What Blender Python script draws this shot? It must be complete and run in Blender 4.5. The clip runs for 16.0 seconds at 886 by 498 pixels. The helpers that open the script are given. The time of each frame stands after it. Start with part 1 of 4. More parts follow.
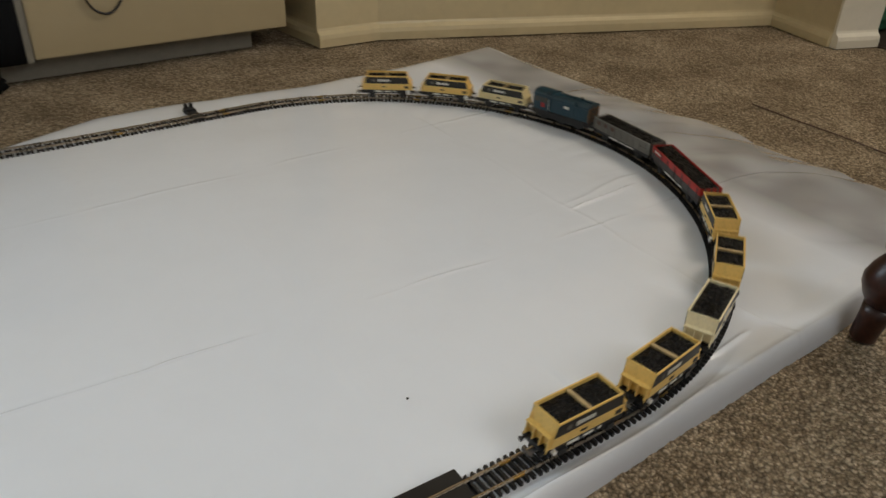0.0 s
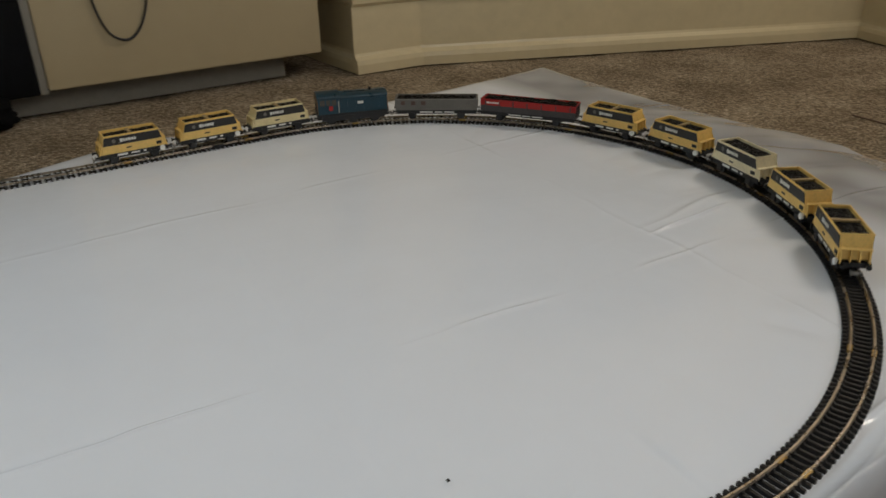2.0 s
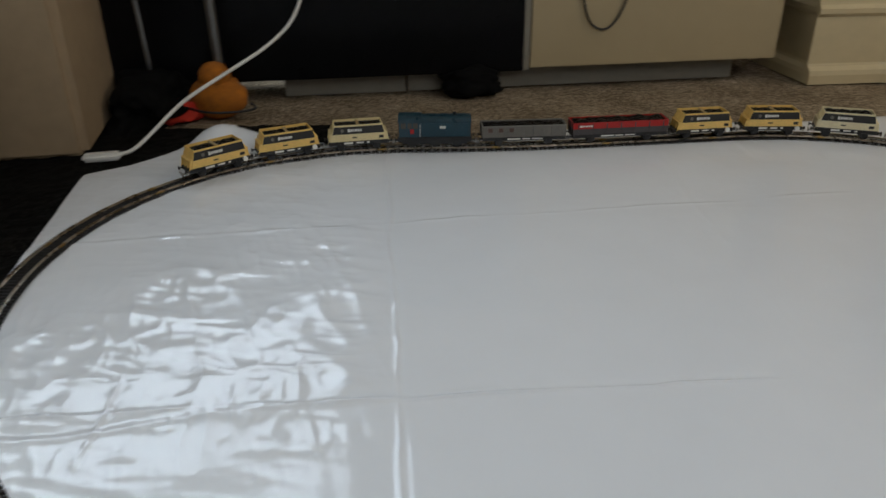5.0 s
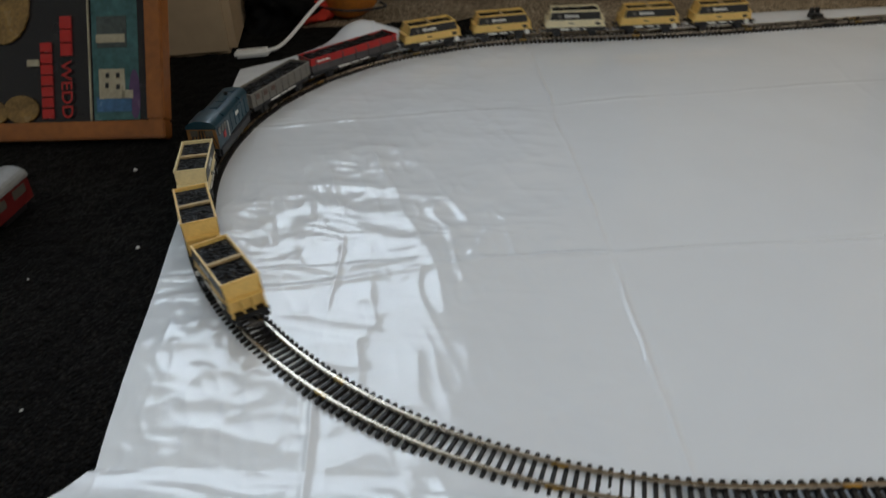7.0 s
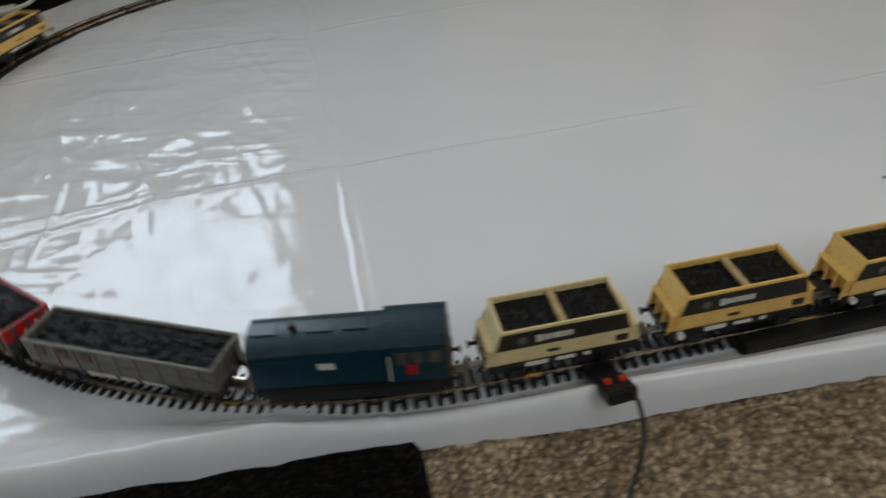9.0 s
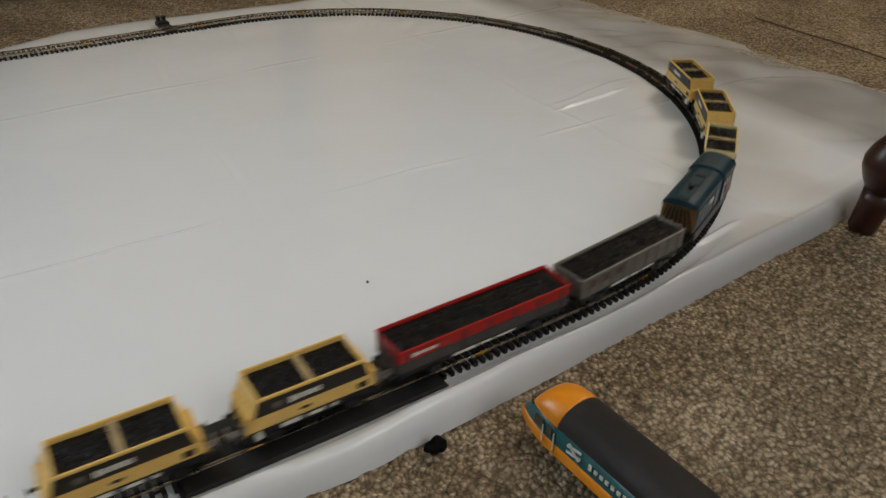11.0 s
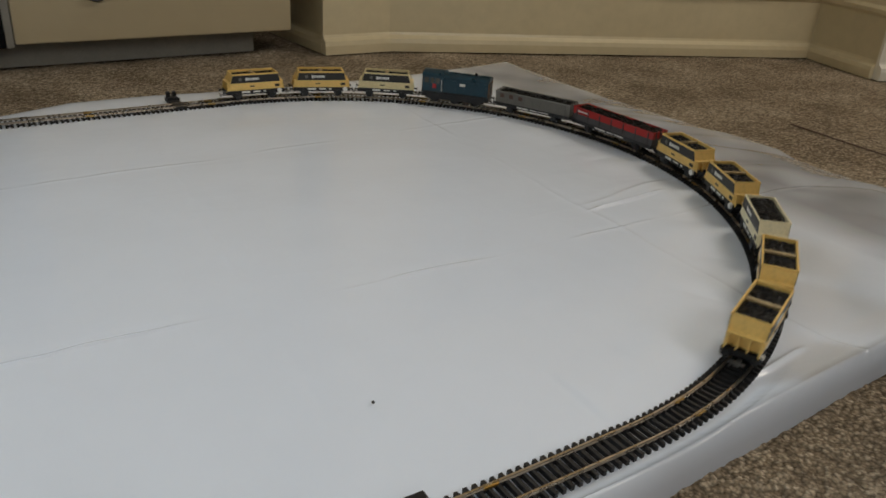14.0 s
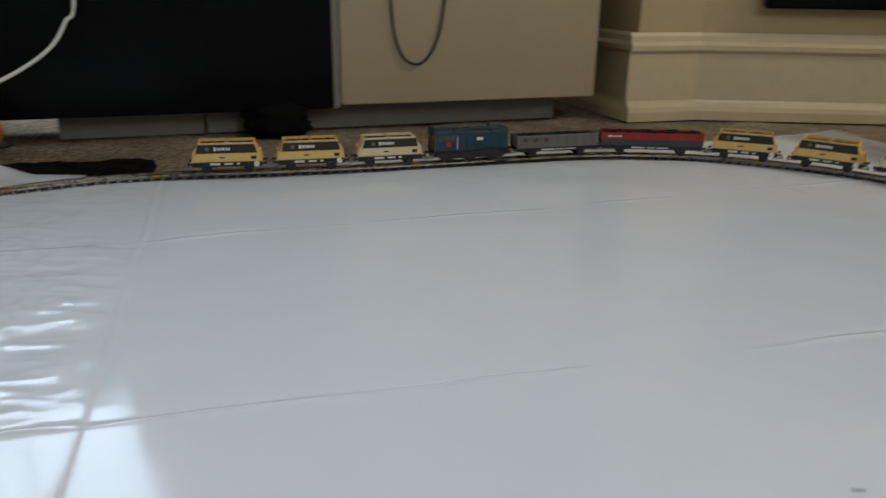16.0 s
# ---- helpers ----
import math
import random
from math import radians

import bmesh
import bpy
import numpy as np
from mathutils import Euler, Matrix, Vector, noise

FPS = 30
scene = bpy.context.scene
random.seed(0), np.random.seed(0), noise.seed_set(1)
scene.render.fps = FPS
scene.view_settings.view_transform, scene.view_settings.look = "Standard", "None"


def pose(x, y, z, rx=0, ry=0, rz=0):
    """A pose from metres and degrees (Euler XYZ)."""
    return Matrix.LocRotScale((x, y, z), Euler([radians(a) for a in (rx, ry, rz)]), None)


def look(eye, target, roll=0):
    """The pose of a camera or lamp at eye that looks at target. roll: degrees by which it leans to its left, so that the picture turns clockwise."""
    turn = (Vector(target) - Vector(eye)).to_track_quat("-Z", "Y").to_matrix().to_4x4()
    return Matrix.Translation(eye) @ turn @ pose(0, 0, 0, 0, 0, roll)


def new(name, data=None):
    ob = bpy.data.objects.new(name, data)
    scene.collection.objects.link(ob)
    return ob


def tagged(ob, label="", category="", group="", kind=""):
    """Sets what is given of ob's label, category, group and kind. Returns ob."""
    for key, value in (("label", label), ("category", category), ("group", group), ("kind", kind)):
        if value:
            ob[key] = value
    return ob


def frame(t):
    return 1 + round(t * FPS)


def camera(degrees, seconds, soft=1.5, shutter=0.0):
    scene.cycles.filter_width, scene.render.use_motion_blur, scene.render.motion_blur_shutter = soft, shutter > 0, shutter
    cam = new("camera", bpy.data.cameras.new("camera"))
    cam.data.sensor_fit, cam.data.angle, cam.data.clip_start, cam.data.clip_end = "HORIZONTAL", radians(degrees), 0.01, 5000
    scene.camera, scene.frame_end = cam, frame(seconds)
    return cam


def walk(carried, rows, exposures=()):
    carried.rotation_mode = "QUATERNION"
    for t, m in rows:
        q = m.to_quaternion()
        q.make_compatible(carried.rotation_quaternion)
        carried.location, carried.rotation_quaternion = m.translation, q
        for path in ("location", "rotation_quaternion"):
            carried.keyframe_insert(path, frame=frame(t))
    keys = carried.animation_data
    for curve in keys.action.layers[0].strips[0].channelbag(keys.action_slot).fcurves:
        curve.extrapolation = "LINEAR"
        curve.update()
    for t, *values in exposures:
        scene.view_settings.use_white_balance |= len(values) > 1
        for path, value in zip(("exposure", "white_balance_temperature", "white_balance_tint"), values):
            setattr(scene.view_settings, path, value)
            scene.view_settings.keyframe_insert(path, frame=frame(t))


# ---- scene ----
cam = camera(60.0, 16.0, soft=1.5, shutter=0.5)
PATH = [
    (0, (-0.1702, -0.7821, 0.4658), (0.3199, -0.0683, -0.0344), 2.15),
    (0.5, (-0.1169, -0.7178, 0.4110), (0.3980, -0.0183, -0.0845), 2.03),
    (1, (-0.0822, -0.6648, 0.3735), (0.4180, 0.0625, -0.0965), 0.15),
    (1.5, (-0.0767, -0.6612, 0.3608), (0.4103, 0.0866, -0.0905), -0.39),
    (2, (-0.0849, -0.6638, 0.3632), (0.3614, 0.1138, -0.0796), -0.99),
    (2.5, (-0.1018, -0.6786, 0.3760), (0.2711, 0.1376, -0.0655), -1.62),
    (3, (-0.1452, -0.6859, 0.3855), (0.1436, 0.1676, -0.0482), -2.02),
    (3.5, (-0.1753, -0.6903, 0.3914), (0.0701, 0.1765, -0.0427), -1.25),
    (4, (-0.2175, -0.6880, 0.3979), (-0.0494, 0.1985, -0.0332), -1.77),
    (4.5, (-0.2520, -0.6886, 0.4083), (-0.1328, 0.1988, -0.0369), -0.97),
    (5, (-0.3014, -0.6846, 0.4087), (-0.2319, 0.2013, -0.0498), -0.30),
    (5.2, (-0.3203, -0.6881, 0.4123), (-0.2739, 0.1959, -0.0529), 0.03),
    (7.3, (-0.4502, -0.7417, 0.3656), (-0.4670, 0.0763, -0.2093), -4.25),
    (7.5, (-0.4371, -0.7476, 0.3596), (-0.4573, 0.0515, -0.2413), -5.53),
    (7.7, (-0.4253, -0.7615, 0.3645), (-0.4326, 0.0324, -0.2436), -5.28),
    (8, (-0.3836, -0.7594, 0.3424), (-0.3925, 0.0313, -0.2698), -7.43),
    (8.5, (-0.3502, -0.7577, 0.3450), (-0.2687, 0.0159, -0.2834), -5.35),
    (8.7, (-0.3359, -0.7567, 0.3325), (-0.2437, 0.0305, -0.2772), -5.62),
    (10.8, (-0.1335, -0.8053, 0.3745), (0.3311, -0.1005, -0.1616), 1.25),
    (11, (-0.1329, -0.8045, 0.3739), (0.3343, -0.1020, -0.1629), 1.39),
    (11.5, (-0.1299, -0.8027, 0.3738), (0.3415, -0.1029, -0.1630), 1.46),
    (12, (-0.1262, -0.8008, 0.3712), (0.3526, -0.1070, -0.1667), 1.61),
    (12.5, (-0.1227, -0.7925, 0.3769), (0.3832, -0.1045, -0.1433), 1.66),
    (13, (-0.1153, -0.7854, 0.3733), (0.3726, -0.0425, -0.0850), 1.63),
    (13.5, (-0.1068, -0.7826, 0.3697), (0.4180, -0.0439, -0.0532), 4.38),
    (14, (-0.0964, -0.7227, 0.3403), (0.3923, 0.0333, -0.0952), 3.92),
    (14.5, (-0.0962, -0.7220, 0.3411), (0.3708, 0.0347, -0.1164), 3.94),
    (15, (-0.1196, -0.7101, 0.3317), (0.3021, 0.0772, -0.1182), 2.78),
    (15.5, (-0.1100, -0.6901, 0.3122), (0.1965, 0.1864, -0.0590), 1.31),
    (16, (-0.195, -0.603, 0.256), (0.292, 1.215, -0.408), 0.85),
]
# seconds, stops, kelvin, tint: the phone's own exposure and white balance drift
EXPOSE = (
    (0, -0.14, 6550, 10), (1.5, -0.24, 6400, 10), (2.5, -0.26, 6300, 10), (3.5, -0.27, 6200, 10), (5.0, -0.40, 6250, 10), (7.3, -0.40, 6300, 10),
    (8.7, -0.42, 6350, 10), (10.8, -0.17, 6650, 10), (12.5, -0.17, 6400, 10), (14.0, -0.22, 6200, 10), (15.0, -0.27, 6100, 10), (16.0, -0.28, 6000, 10),
)
walk(cam, [(t, look(eye, target, roll)) for t, eye, target, roll in PATH], EXPOSE)

# ---- world and light ----
world = bpy.data.worlds.new("world")
scene.world = world
world.use_nodes = True
sky = world.node_tree.nodes.new("ShaderNodeTexSky")
sky.sky_type, sky.sun_disc, sky.sun_elevation, sky.sun_rotation = "NISHITA", False, radians(35), radians(200)
world.node_tree.links.new(sky.outputs[0], world.node_tree.nodes["Background"].inputs[0])
world.node_tree.nodes["Background"].inputs[1].default_value = 0.1


def area_lamp(eye, target, w, h, watts, colour):
    data = bpy.data.lights.new("area_light", "AREA")
    data.shape, data.size, data.size_y, data.energy, data.color = "RECTANGLE", w, h, watts, colour
    ob = new("area_light", data)
    ob.matrix_world = look(eye, target)
    return ob


# daylight in the opening of wall_window
area_lamp((-1.36, 2.16, 1.68), (-1.28, 0.0, 1.2), 1.60, 1.38, 54, (0.78, 0.90, 1.0))
# no window here: lamp added in the doorway to light the right side
area_lamp((1.66, -0.17, 1.52), (0.5, -0.25, 0.6), 0.44, 0.56, 11, (1.0, 0.89, 0.74))
# daylight in the opening of wall_near
area_lamp((0.80, -2.10, 1.70), (0.3, -0.6, 0.6), 1.1, 1.1, 15.5, (1.0, 0.97, 0.92))


# ---- materials ----
def material(name, colour, rough=0.6, metal=0.0, vary=0.15, size=40.0, bump=0.0, bump_size=200.0, spec=0.5):
    """Principled surface with a fine grain and a coarser stain over the base colour."""
    m = bpy.data.materials.new(name)
    m.use_nodes = True
    nt = m.node_tree
    nodes, links = nt.nodes, nt.links
    p = nodes["Principled BSDF"]
    p.inputs["Roughness"].default_value, p.inputs["Metallic"].default_value = rough, metal
    p.inputs["Specular IOR Level"].default_value = spec
    co = nodes.new("ShaderNodeTexCoord")
    fine, coarse = nodes.new("ShaderNodeTexNoise"), nodes.new("ShaderNodeTexNoise")
    fine.inputs["Scale"].default_value, coarse.inputs["Scale"].default_value = size * 6, size
    fine.inputs["Detail"].default_value = coarse.inputs["Detail"].default_value = 4
    add = nodes.new("ShaderNodeMath")
    add.operation = "ADD"
    for n, k in ((fine, 0), (coarse, 1)):
        links.new(co.outputs["Object"], n.inputs["Vector"])
        links.new(n.outputs["Fac"], add.inputs[k])
    ramp = nodes.new("ShaderNodeMapRange")
    ramp.inputs["From Min"].default_value, ramp.inputs["From Max"].default_value = 0.5, 1.5
    ramp.inputs["To Min"].default_value, ramp.inputs["To Max"].default_value = 1 - 1.6 * vary, 1 + 1.6 * vary
    links.new(add.outputs[0], ramp.inputs["Value"])
    mix = nodes.new("ShaderNodeVectorMath")
    mix.operation = "SCALE"
    mix.inputs[0].default_value = colour
    links.new(ramp.outputs[0], mix.inputs["Scale"])
    links.new(mix.outputs[0], p.inputs["Base Color"])
    r2 = nodes.new("ShaderNodeMapRange")
    r2.inputs["From Min"].default_value, r2.inputs["From Max"].default_value = 0.0, 1.0
    r2.inputs["To Min"].default_value, r2.inputs["To Max"].default_value = max(rough * 0.8 - 0.02, 0.02), min(rough * 1.2 + 0.02, 1)
    links.new(coarse.outputs["Fac"], r2.inputs["Value"])
    links.new(r2.outputs[0], p.inputs["Roughness"])
    if bump:
        bn, b = nodes.new("ShaderNodeTexNoise"), nodes.new("ShaderNodeBump")
        bn.inputs["Scale"].default_value, bn.inputs["Detail"].default_value = bump_size, 5
        b.inputs["Strength"].default_value, b.inputs["Distance"].default_value = bump, 0.002
        links.new(co.outputs["Object"], bn.inputs["Vector"])
        links.new(bn.outputs["Fac"], b.inputs["Height"])
        links.new(b.outputs[0], p.inputs["Normal"])
    return m


def mottled(name, a, b, c, scale, bump, rough=0.95):
    """Carpet pile: tufts of three shades, the shadow between them put into the colour."""
    m = bpy.data.materials.new(name)
    m.use_nodes = True
    nodes, links = m.node_tree.nodes, m.node_tree.links
    p = nodes["Principled BSDF"]
    p.inputs["Roughness"].default_value, p.inputs["Specular IOR Level"].default_value = rough, 0.1
    co = nodes.new("ShaderNodeTexCoord")
    v, n, big = nodes.new("ShaderNodeTexVoronoi"), nodes.new("ShaderNodeTexNoise"), nodes.new("ShaderNodeTexNoise")
    v.inputs["Scale"].default_value, n.inputs["Scale"].default_value, big.inputs["Scale"].default_value = scale, scale * 1.7, 9.0
    n.inputs["Detail"].default_value, big.inputs["Detail"].default_value = 6, 6
    for q in (v, n, big):
        links.new(co.outputs["Object"], q.inputs["Vector"])
    sep = nodes.new("ShaderNodeSeparateColor")
    links.new(v.outputs["Color"], sep.inputs[0])
    mixv = nodes.new("ShaderNodeMix")
    mixv.inputs[0].default_value = 0.6
    links.new(sep.outputs[0], mixv.inputs[2])
    links.new(n.outputs["Fac"], mixv.inputs[3])
    m2 = nodes.new("ShaderNodeMix")
    m2.inputs[0].default_value = 0.38
    links.new(mixv.outputs[0], m2.inputs[2])
    links.new(big.outputs["Fac"], m2.inputs[3])
    cr = nodes.new("ShaderNodeValToRGB")
    e = cr.color_ramp.elements
    e[0].position, e[0].color, e[1].position, e[1].color = 0.28, (*a, 1), 0.72, (*c, 1)
    mid = e.new(0.5)
    mid.color = (*b, 1)
    links.new(m2.outputs[0], cr.inputs[0])
    # painted shade: colour falls off from tuft centre into the gap
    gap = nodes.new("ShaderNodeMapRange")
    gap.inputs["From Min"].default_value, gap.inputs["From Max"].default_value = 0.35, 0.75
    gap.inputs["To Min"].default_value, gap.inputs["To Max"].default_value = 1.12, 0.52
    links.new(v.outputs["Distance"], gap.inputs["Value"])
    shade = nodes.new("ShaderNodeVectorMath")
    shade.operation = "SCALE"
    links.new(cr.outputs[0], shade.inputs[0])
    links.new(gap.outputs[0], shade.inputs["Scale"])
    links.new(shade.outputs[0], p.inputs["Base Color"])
    bp = nodes.new("ShaderNodeBump")
    bp.inputs["Strength"].default_value, bp.inputs["Distance"].default_value = bump, 0.004
    inv = nodes.new("ShaderNodeMath")
    inv.operation = "SUBTRACT"
    inv.inputs[0].default_value = 1.0
    links.new(v.outputs["Distance"], inv.inputs[1])
    links.new(inv.outputs[0], bp.inputs["Height"])
    links.new(bp.outputs[0], p.inputs["Normal"])
    return m


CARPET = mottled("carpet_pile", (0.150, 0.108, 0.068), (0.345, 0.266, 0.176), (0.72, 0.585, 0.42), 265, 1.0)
RUG = mottled("rug_pile", (0.002, 0.002, 0.002), (0.006, 0.0055, 0.005), (0.028, 0.026, 0.024), 330, 1.0)
SHEET = material("white_polythene", (0.83, 0.865, 0.92), 0.13, vary=0.012, size=3.1, spec=0.42, bump=0.05, bump_size=90)
# wall, skirting and cabinet door colours carry the warm light at the back
WALL = material("cream_paint_wall", (0.50, 0.375, 0.195), 0.6, vary=0.05, size=5, bump=0.05)
PLAIN = material("plain_wall_paint", (0.60, 0.60, 0.58), 0.7, vary=0.04, size=4)
GLOSSWHITE = material("cream_gloss_paint", (0.64, 0.53, 0.32), 0.32, vary=0.05, size=8, bump=0.03, bump_size=60)
# lighter copy of the cream gloss, for skirting that catches bright light
LITGLOSS = material("lit_cream_gloss_paint", (0.86, 0.80, 0.66), 0.3, vary=0.04, size=8)
# off-white door, yellowed in its colour for the warm light there
DOORPANEL = material("warm_lit_off_white_laminate", (0.42, 0.335, 0.195), 0.4, vary=0.03, size=4)
PLINTH = material("grey_plinth", (0.22, 0.20, 0.16), 0.5, vary=0.08)
BLACKGLOSS = material("black_gloss", (0.004, 0.004, 0.0045), 0.22, vary=0.2, spec=0.12)
BLACKMATT = material("black_fabric", (0.004, 0.004, 0.004), 0.9, spec=0.1, vary=0.3, bump=0.4)
BLACKPLASTIC = material("black_plastic", (0.012, 0.012, 0.013), 0.42, vary=0.25, size=80)
SLEEPER = material("sleeper_plastic", (0.012, 0.010, 0.009), 0.6, vary=0.3, size=90)
RAIL = material("nickel_rail", (0.54, 0.48, 0.40), 0.28, metal=1.0, vary=0.15, size=60)
BRASS = material("tarnished_joiner", (0.55, 0.38, 0.14), 0.35, metal=1.0, vary=0.2)
YELLOW = material("yellow_plastic", (0.83, 0.555, 0.165), 0.4, vary=0.1, size=60, bump=0.05)
PALEYELLOW = material("pale_yellow_plastic", (0.78, 0.65, 0.35), 0.42, vary=0.1, size=60, bump=0.05)
CREAM = material("cream_white_plastic", (0.84, 0.74, 0.48), 0.42, vary=0.1, size=60, bump=0.05)
DUSTY = material("coal_dusted_yellow", (0.43, 0.31, 0.15), 0.6, vary=0.3, size=120)
STRIPE = material("black_printed_band", (0.02, 0.018, 0.016), 0.45, vary=0.2)
PRINT = material("white_print", (0.75, 0.74, 0.68), 0.5, vary=0.05)
COAL = material("model_coal", (0.005, 0.0047, 0.0047), 0.30, spec=0.13, vary=0.5, size=200, bump=0.6, bump_size=500)
BLUE = material("rail_blue_plastic", (0.006, 0.040, 0.062), 0.34, vary=0.15, size=50)
ROOFBLUE = material("weathered_blue_roof", (0.010, 0.038, 0.056), 0.30, vary=0.25, size=50)
WASPYELLOW = material("wasp_yellow", (0.19, 0.085, 0.02), 0.5, vary=0.3, size=60)
GREY = material("wagon_grey", (0.155, 0.145, 0.125), 0.5, vary=0.12, size=50)
DARKGREY = material("wagon_dark_grey", (0.06, 0.055, 0.055), 0.5, vary=0.15, size=50)
LIGHTGREY = material("wagon_rim_grey", (0.22, 0.21, 0.185), 0.5, vary=0.1, size=50)
BROWN = material("brown_print", (0.10, 0.055, 0.04), 0.5)
RED = material("wagon_red", (0.40, 0.013, 0.011), 0.4, vary=0.12, size=50)
STEEL = material("wheel_steel", (0.35, 0.34, 0.33), 0.35, metal=0.9, vary=0.2)
WHITEDISC = material("white_disc", (0.8, 0.79, 0.75), 0.4, vary=0.05)
ORANGE = material("orange_plastic", (0.80, 0.27, 0.012), 0.3, vary=0.05, size=30)
TEAL = material("teal_plastic", (0.010, 0.10, 0.11), 0.35, vary=0.1, size=30)
DARKROOF = material("dark_brown_roof", (0.014, 0.011, 0.010), 0.7, vary=0.2, size=40)
PANE = material("dark_pane", (0.10, 0.09, 0.075), 0.12, vary=0.1)
LEGWOOD = material("mahogany_varnish", (0.034, 0.008, 0.004), 0.34, vary=0.5, size=30)
# pine darkened in its colour for the shadow the frame leans in
FRAMEWOOD = material("orange_pine", (0.27, 0.092, 0.017), 0.45, vary=0.25, size=16)
CABLEWHITE = material("white_cable_plastic", (0.75, 0.74, 0.70), 0.4, vary=0.03)
PLUSH = material("orange_plush", (0.40, 0.13, 0.008), 0.95, vary=0.3, size=60, bump=0.8, bump_size=300)
REDCLOTH = material("red_cloth", (0.55, 0.03, 0.012), 0.85, vary=0.2, bump=0.5)
TEALCLOTH = material("turquoise_cloth", (0.0, 0.23, 0.30), 0.7, vary=0.2)
GREENCLOTH = material("green_cloth", (0.02, 0.10, 0.05), 0.8, vary=0.2)
BOXCARD = material("beige_box", (0.36, 0.265, 0.16), 0.7, vary=0.08, size=8)
MAROON = material("maroon_plastic", (0.12, 0.012, 0.012), 0.4, vary=0.15)
SILVER = material("silver_grey_roof", (0.22, 0.22, 0.22), 0.45, vary=0.15)
PAPERDARK = material("dark_print_paper", (0.012, 0.011, 0.012), 0.25, vary=0.3)
PAPERTEAL = material("teal_print_paper", (0.045, 0.12, 0.12), 0.25, vary=0.4, size=20)
PAPERBLUE = material("blue_print_paper", (0.05, 0.13, 0.25), 0.25, vary=0.3)
PAPERCREAM = material("cream_print_paper", (0.38, 0.34, 0.24), 0.25, vary=0.2)
PAPERTAN = material("tan_print_paper", (0.20, 0.12, 0.035), 0.25, vary=0.5, size=40)
PAPERLILAC = material("lilac_print_paper", (0.10, 0.055, 0.13), 0.25, vary=0.2)
PAPERSLATE = material("slate_print_paper", (0.06, 0.075, 0.07), 0.25, vary=0.4, size=30)
REDPRINT = material("red_print", (0.42, 0.018, 0.014), 0.3, vary=0.1)
# near-black tones stand in for the hall being unlit
HALLGLOOM = material("hall_wall_gloom", (0.05, 0.045, 0.04), 0.8)
HALLFLOOR = material("hall_floor_gloom", (0.04, 0.025, 0.018), 0.6)
REDDOT = material("red_terminal", (0.6, 0.05, 0.02), 0.4)
ALU = material("brushed_pole", (0.22, 0.22, 0.22), 0.35, metal=0.9)


def thin_layer(m):
    """Where the film lies single it is translucent: the attribute says how much shows through."""
    nodes, links = m.node_tree.nodes, m.node_tree.links
    at = nodes.new("ShaderNodeAttribute")
    at.attribute_name = "single_layer"
    clear, mix = nodes.new("ShaderNodeBsdfTransparent"), nodes.new("ShaderNodeMixShader")
    clear.inputs["Color"].default_value = (0.9, 0.87, 0.80, 1)
    links.new(at.outputs["Fac"], mix.inputs[0])
    links.new(nodes["Principled BSDF"].outputs[0], mix.inputs[1])
    links.new(clear.outputs[0], mix.inputs[2])
    links.new(mix.outputs[0], nodes["Material Output"].inputs[0])


thin_layer(SHEET)


# ---- mesh helpers ----
def box(bm, c, s, bevel=0.0, m=None):
    """A box of size s about c."""
    r = bmesh.ops.create_cube(bm, size=1.0)["verts"]
    for v in r:
        v.co = Vector((v.co.x * s[0] + c[0], v.co.y * s[1] + c[1], v.co.z * s[2] + c[2]))
    if bevel:
        es = list({e for v in r for e in v.link_edges})
        bmesh.ops.bevel(bm, geom=es, offset=bevel, segments=2, affect="EDGES", clamp_overlap=True)
    return bm


def rod(bm, a, b, r1, r2=None, n=12):
    a, b = Vector(a), Vector(b)
    d = b - a
    mat = Matrix.Translation((a + b) / 2) @ d.to_track_quat("Z", "Y").to_matrix().to_4x4()
    bmesh.ops.create_cone(bm, cap_ends=True, segments=n, radius1=r1, radius2=r1 if r2 is None else r2, depth=d.length, matrix=mat)
    return bm


def prism(bm, outline, y0, y1):
    """An outline in x, z pushed from y0 to y1."""
    a = [bm.verts.new((x, y0, z)) for x, z in outline]
    b = [bm.verts.new((x, y1, z)) for x, z in outline]
    bm.faces.new(a)
    bm.faces.new(b[::-1])
    for i in range(len(a)):
        j = (i + 1) % len(a)
        bm.faces.new((a[j], a[i], b[i], b[j]))
    return bm


def lathe(bm, profile, n=28):
    rings = []
    for r, z in profile:
        rings.append([bm.verts.new((r * math.cos(2 * math.pi * k / n), r * math.sin(2 * math.pi * k / n), z)) for k in range(n)])
    for a, b in zip(rings, rings[1:]):
        for k in range(n):
            bm.faces.new((a[k], a[(k + 1) % n], b[(k + 1) % n], b[k]))
    bm.faces.new(rings[0][::-1])
    bm.faces.new(rings[-1])
    return bm


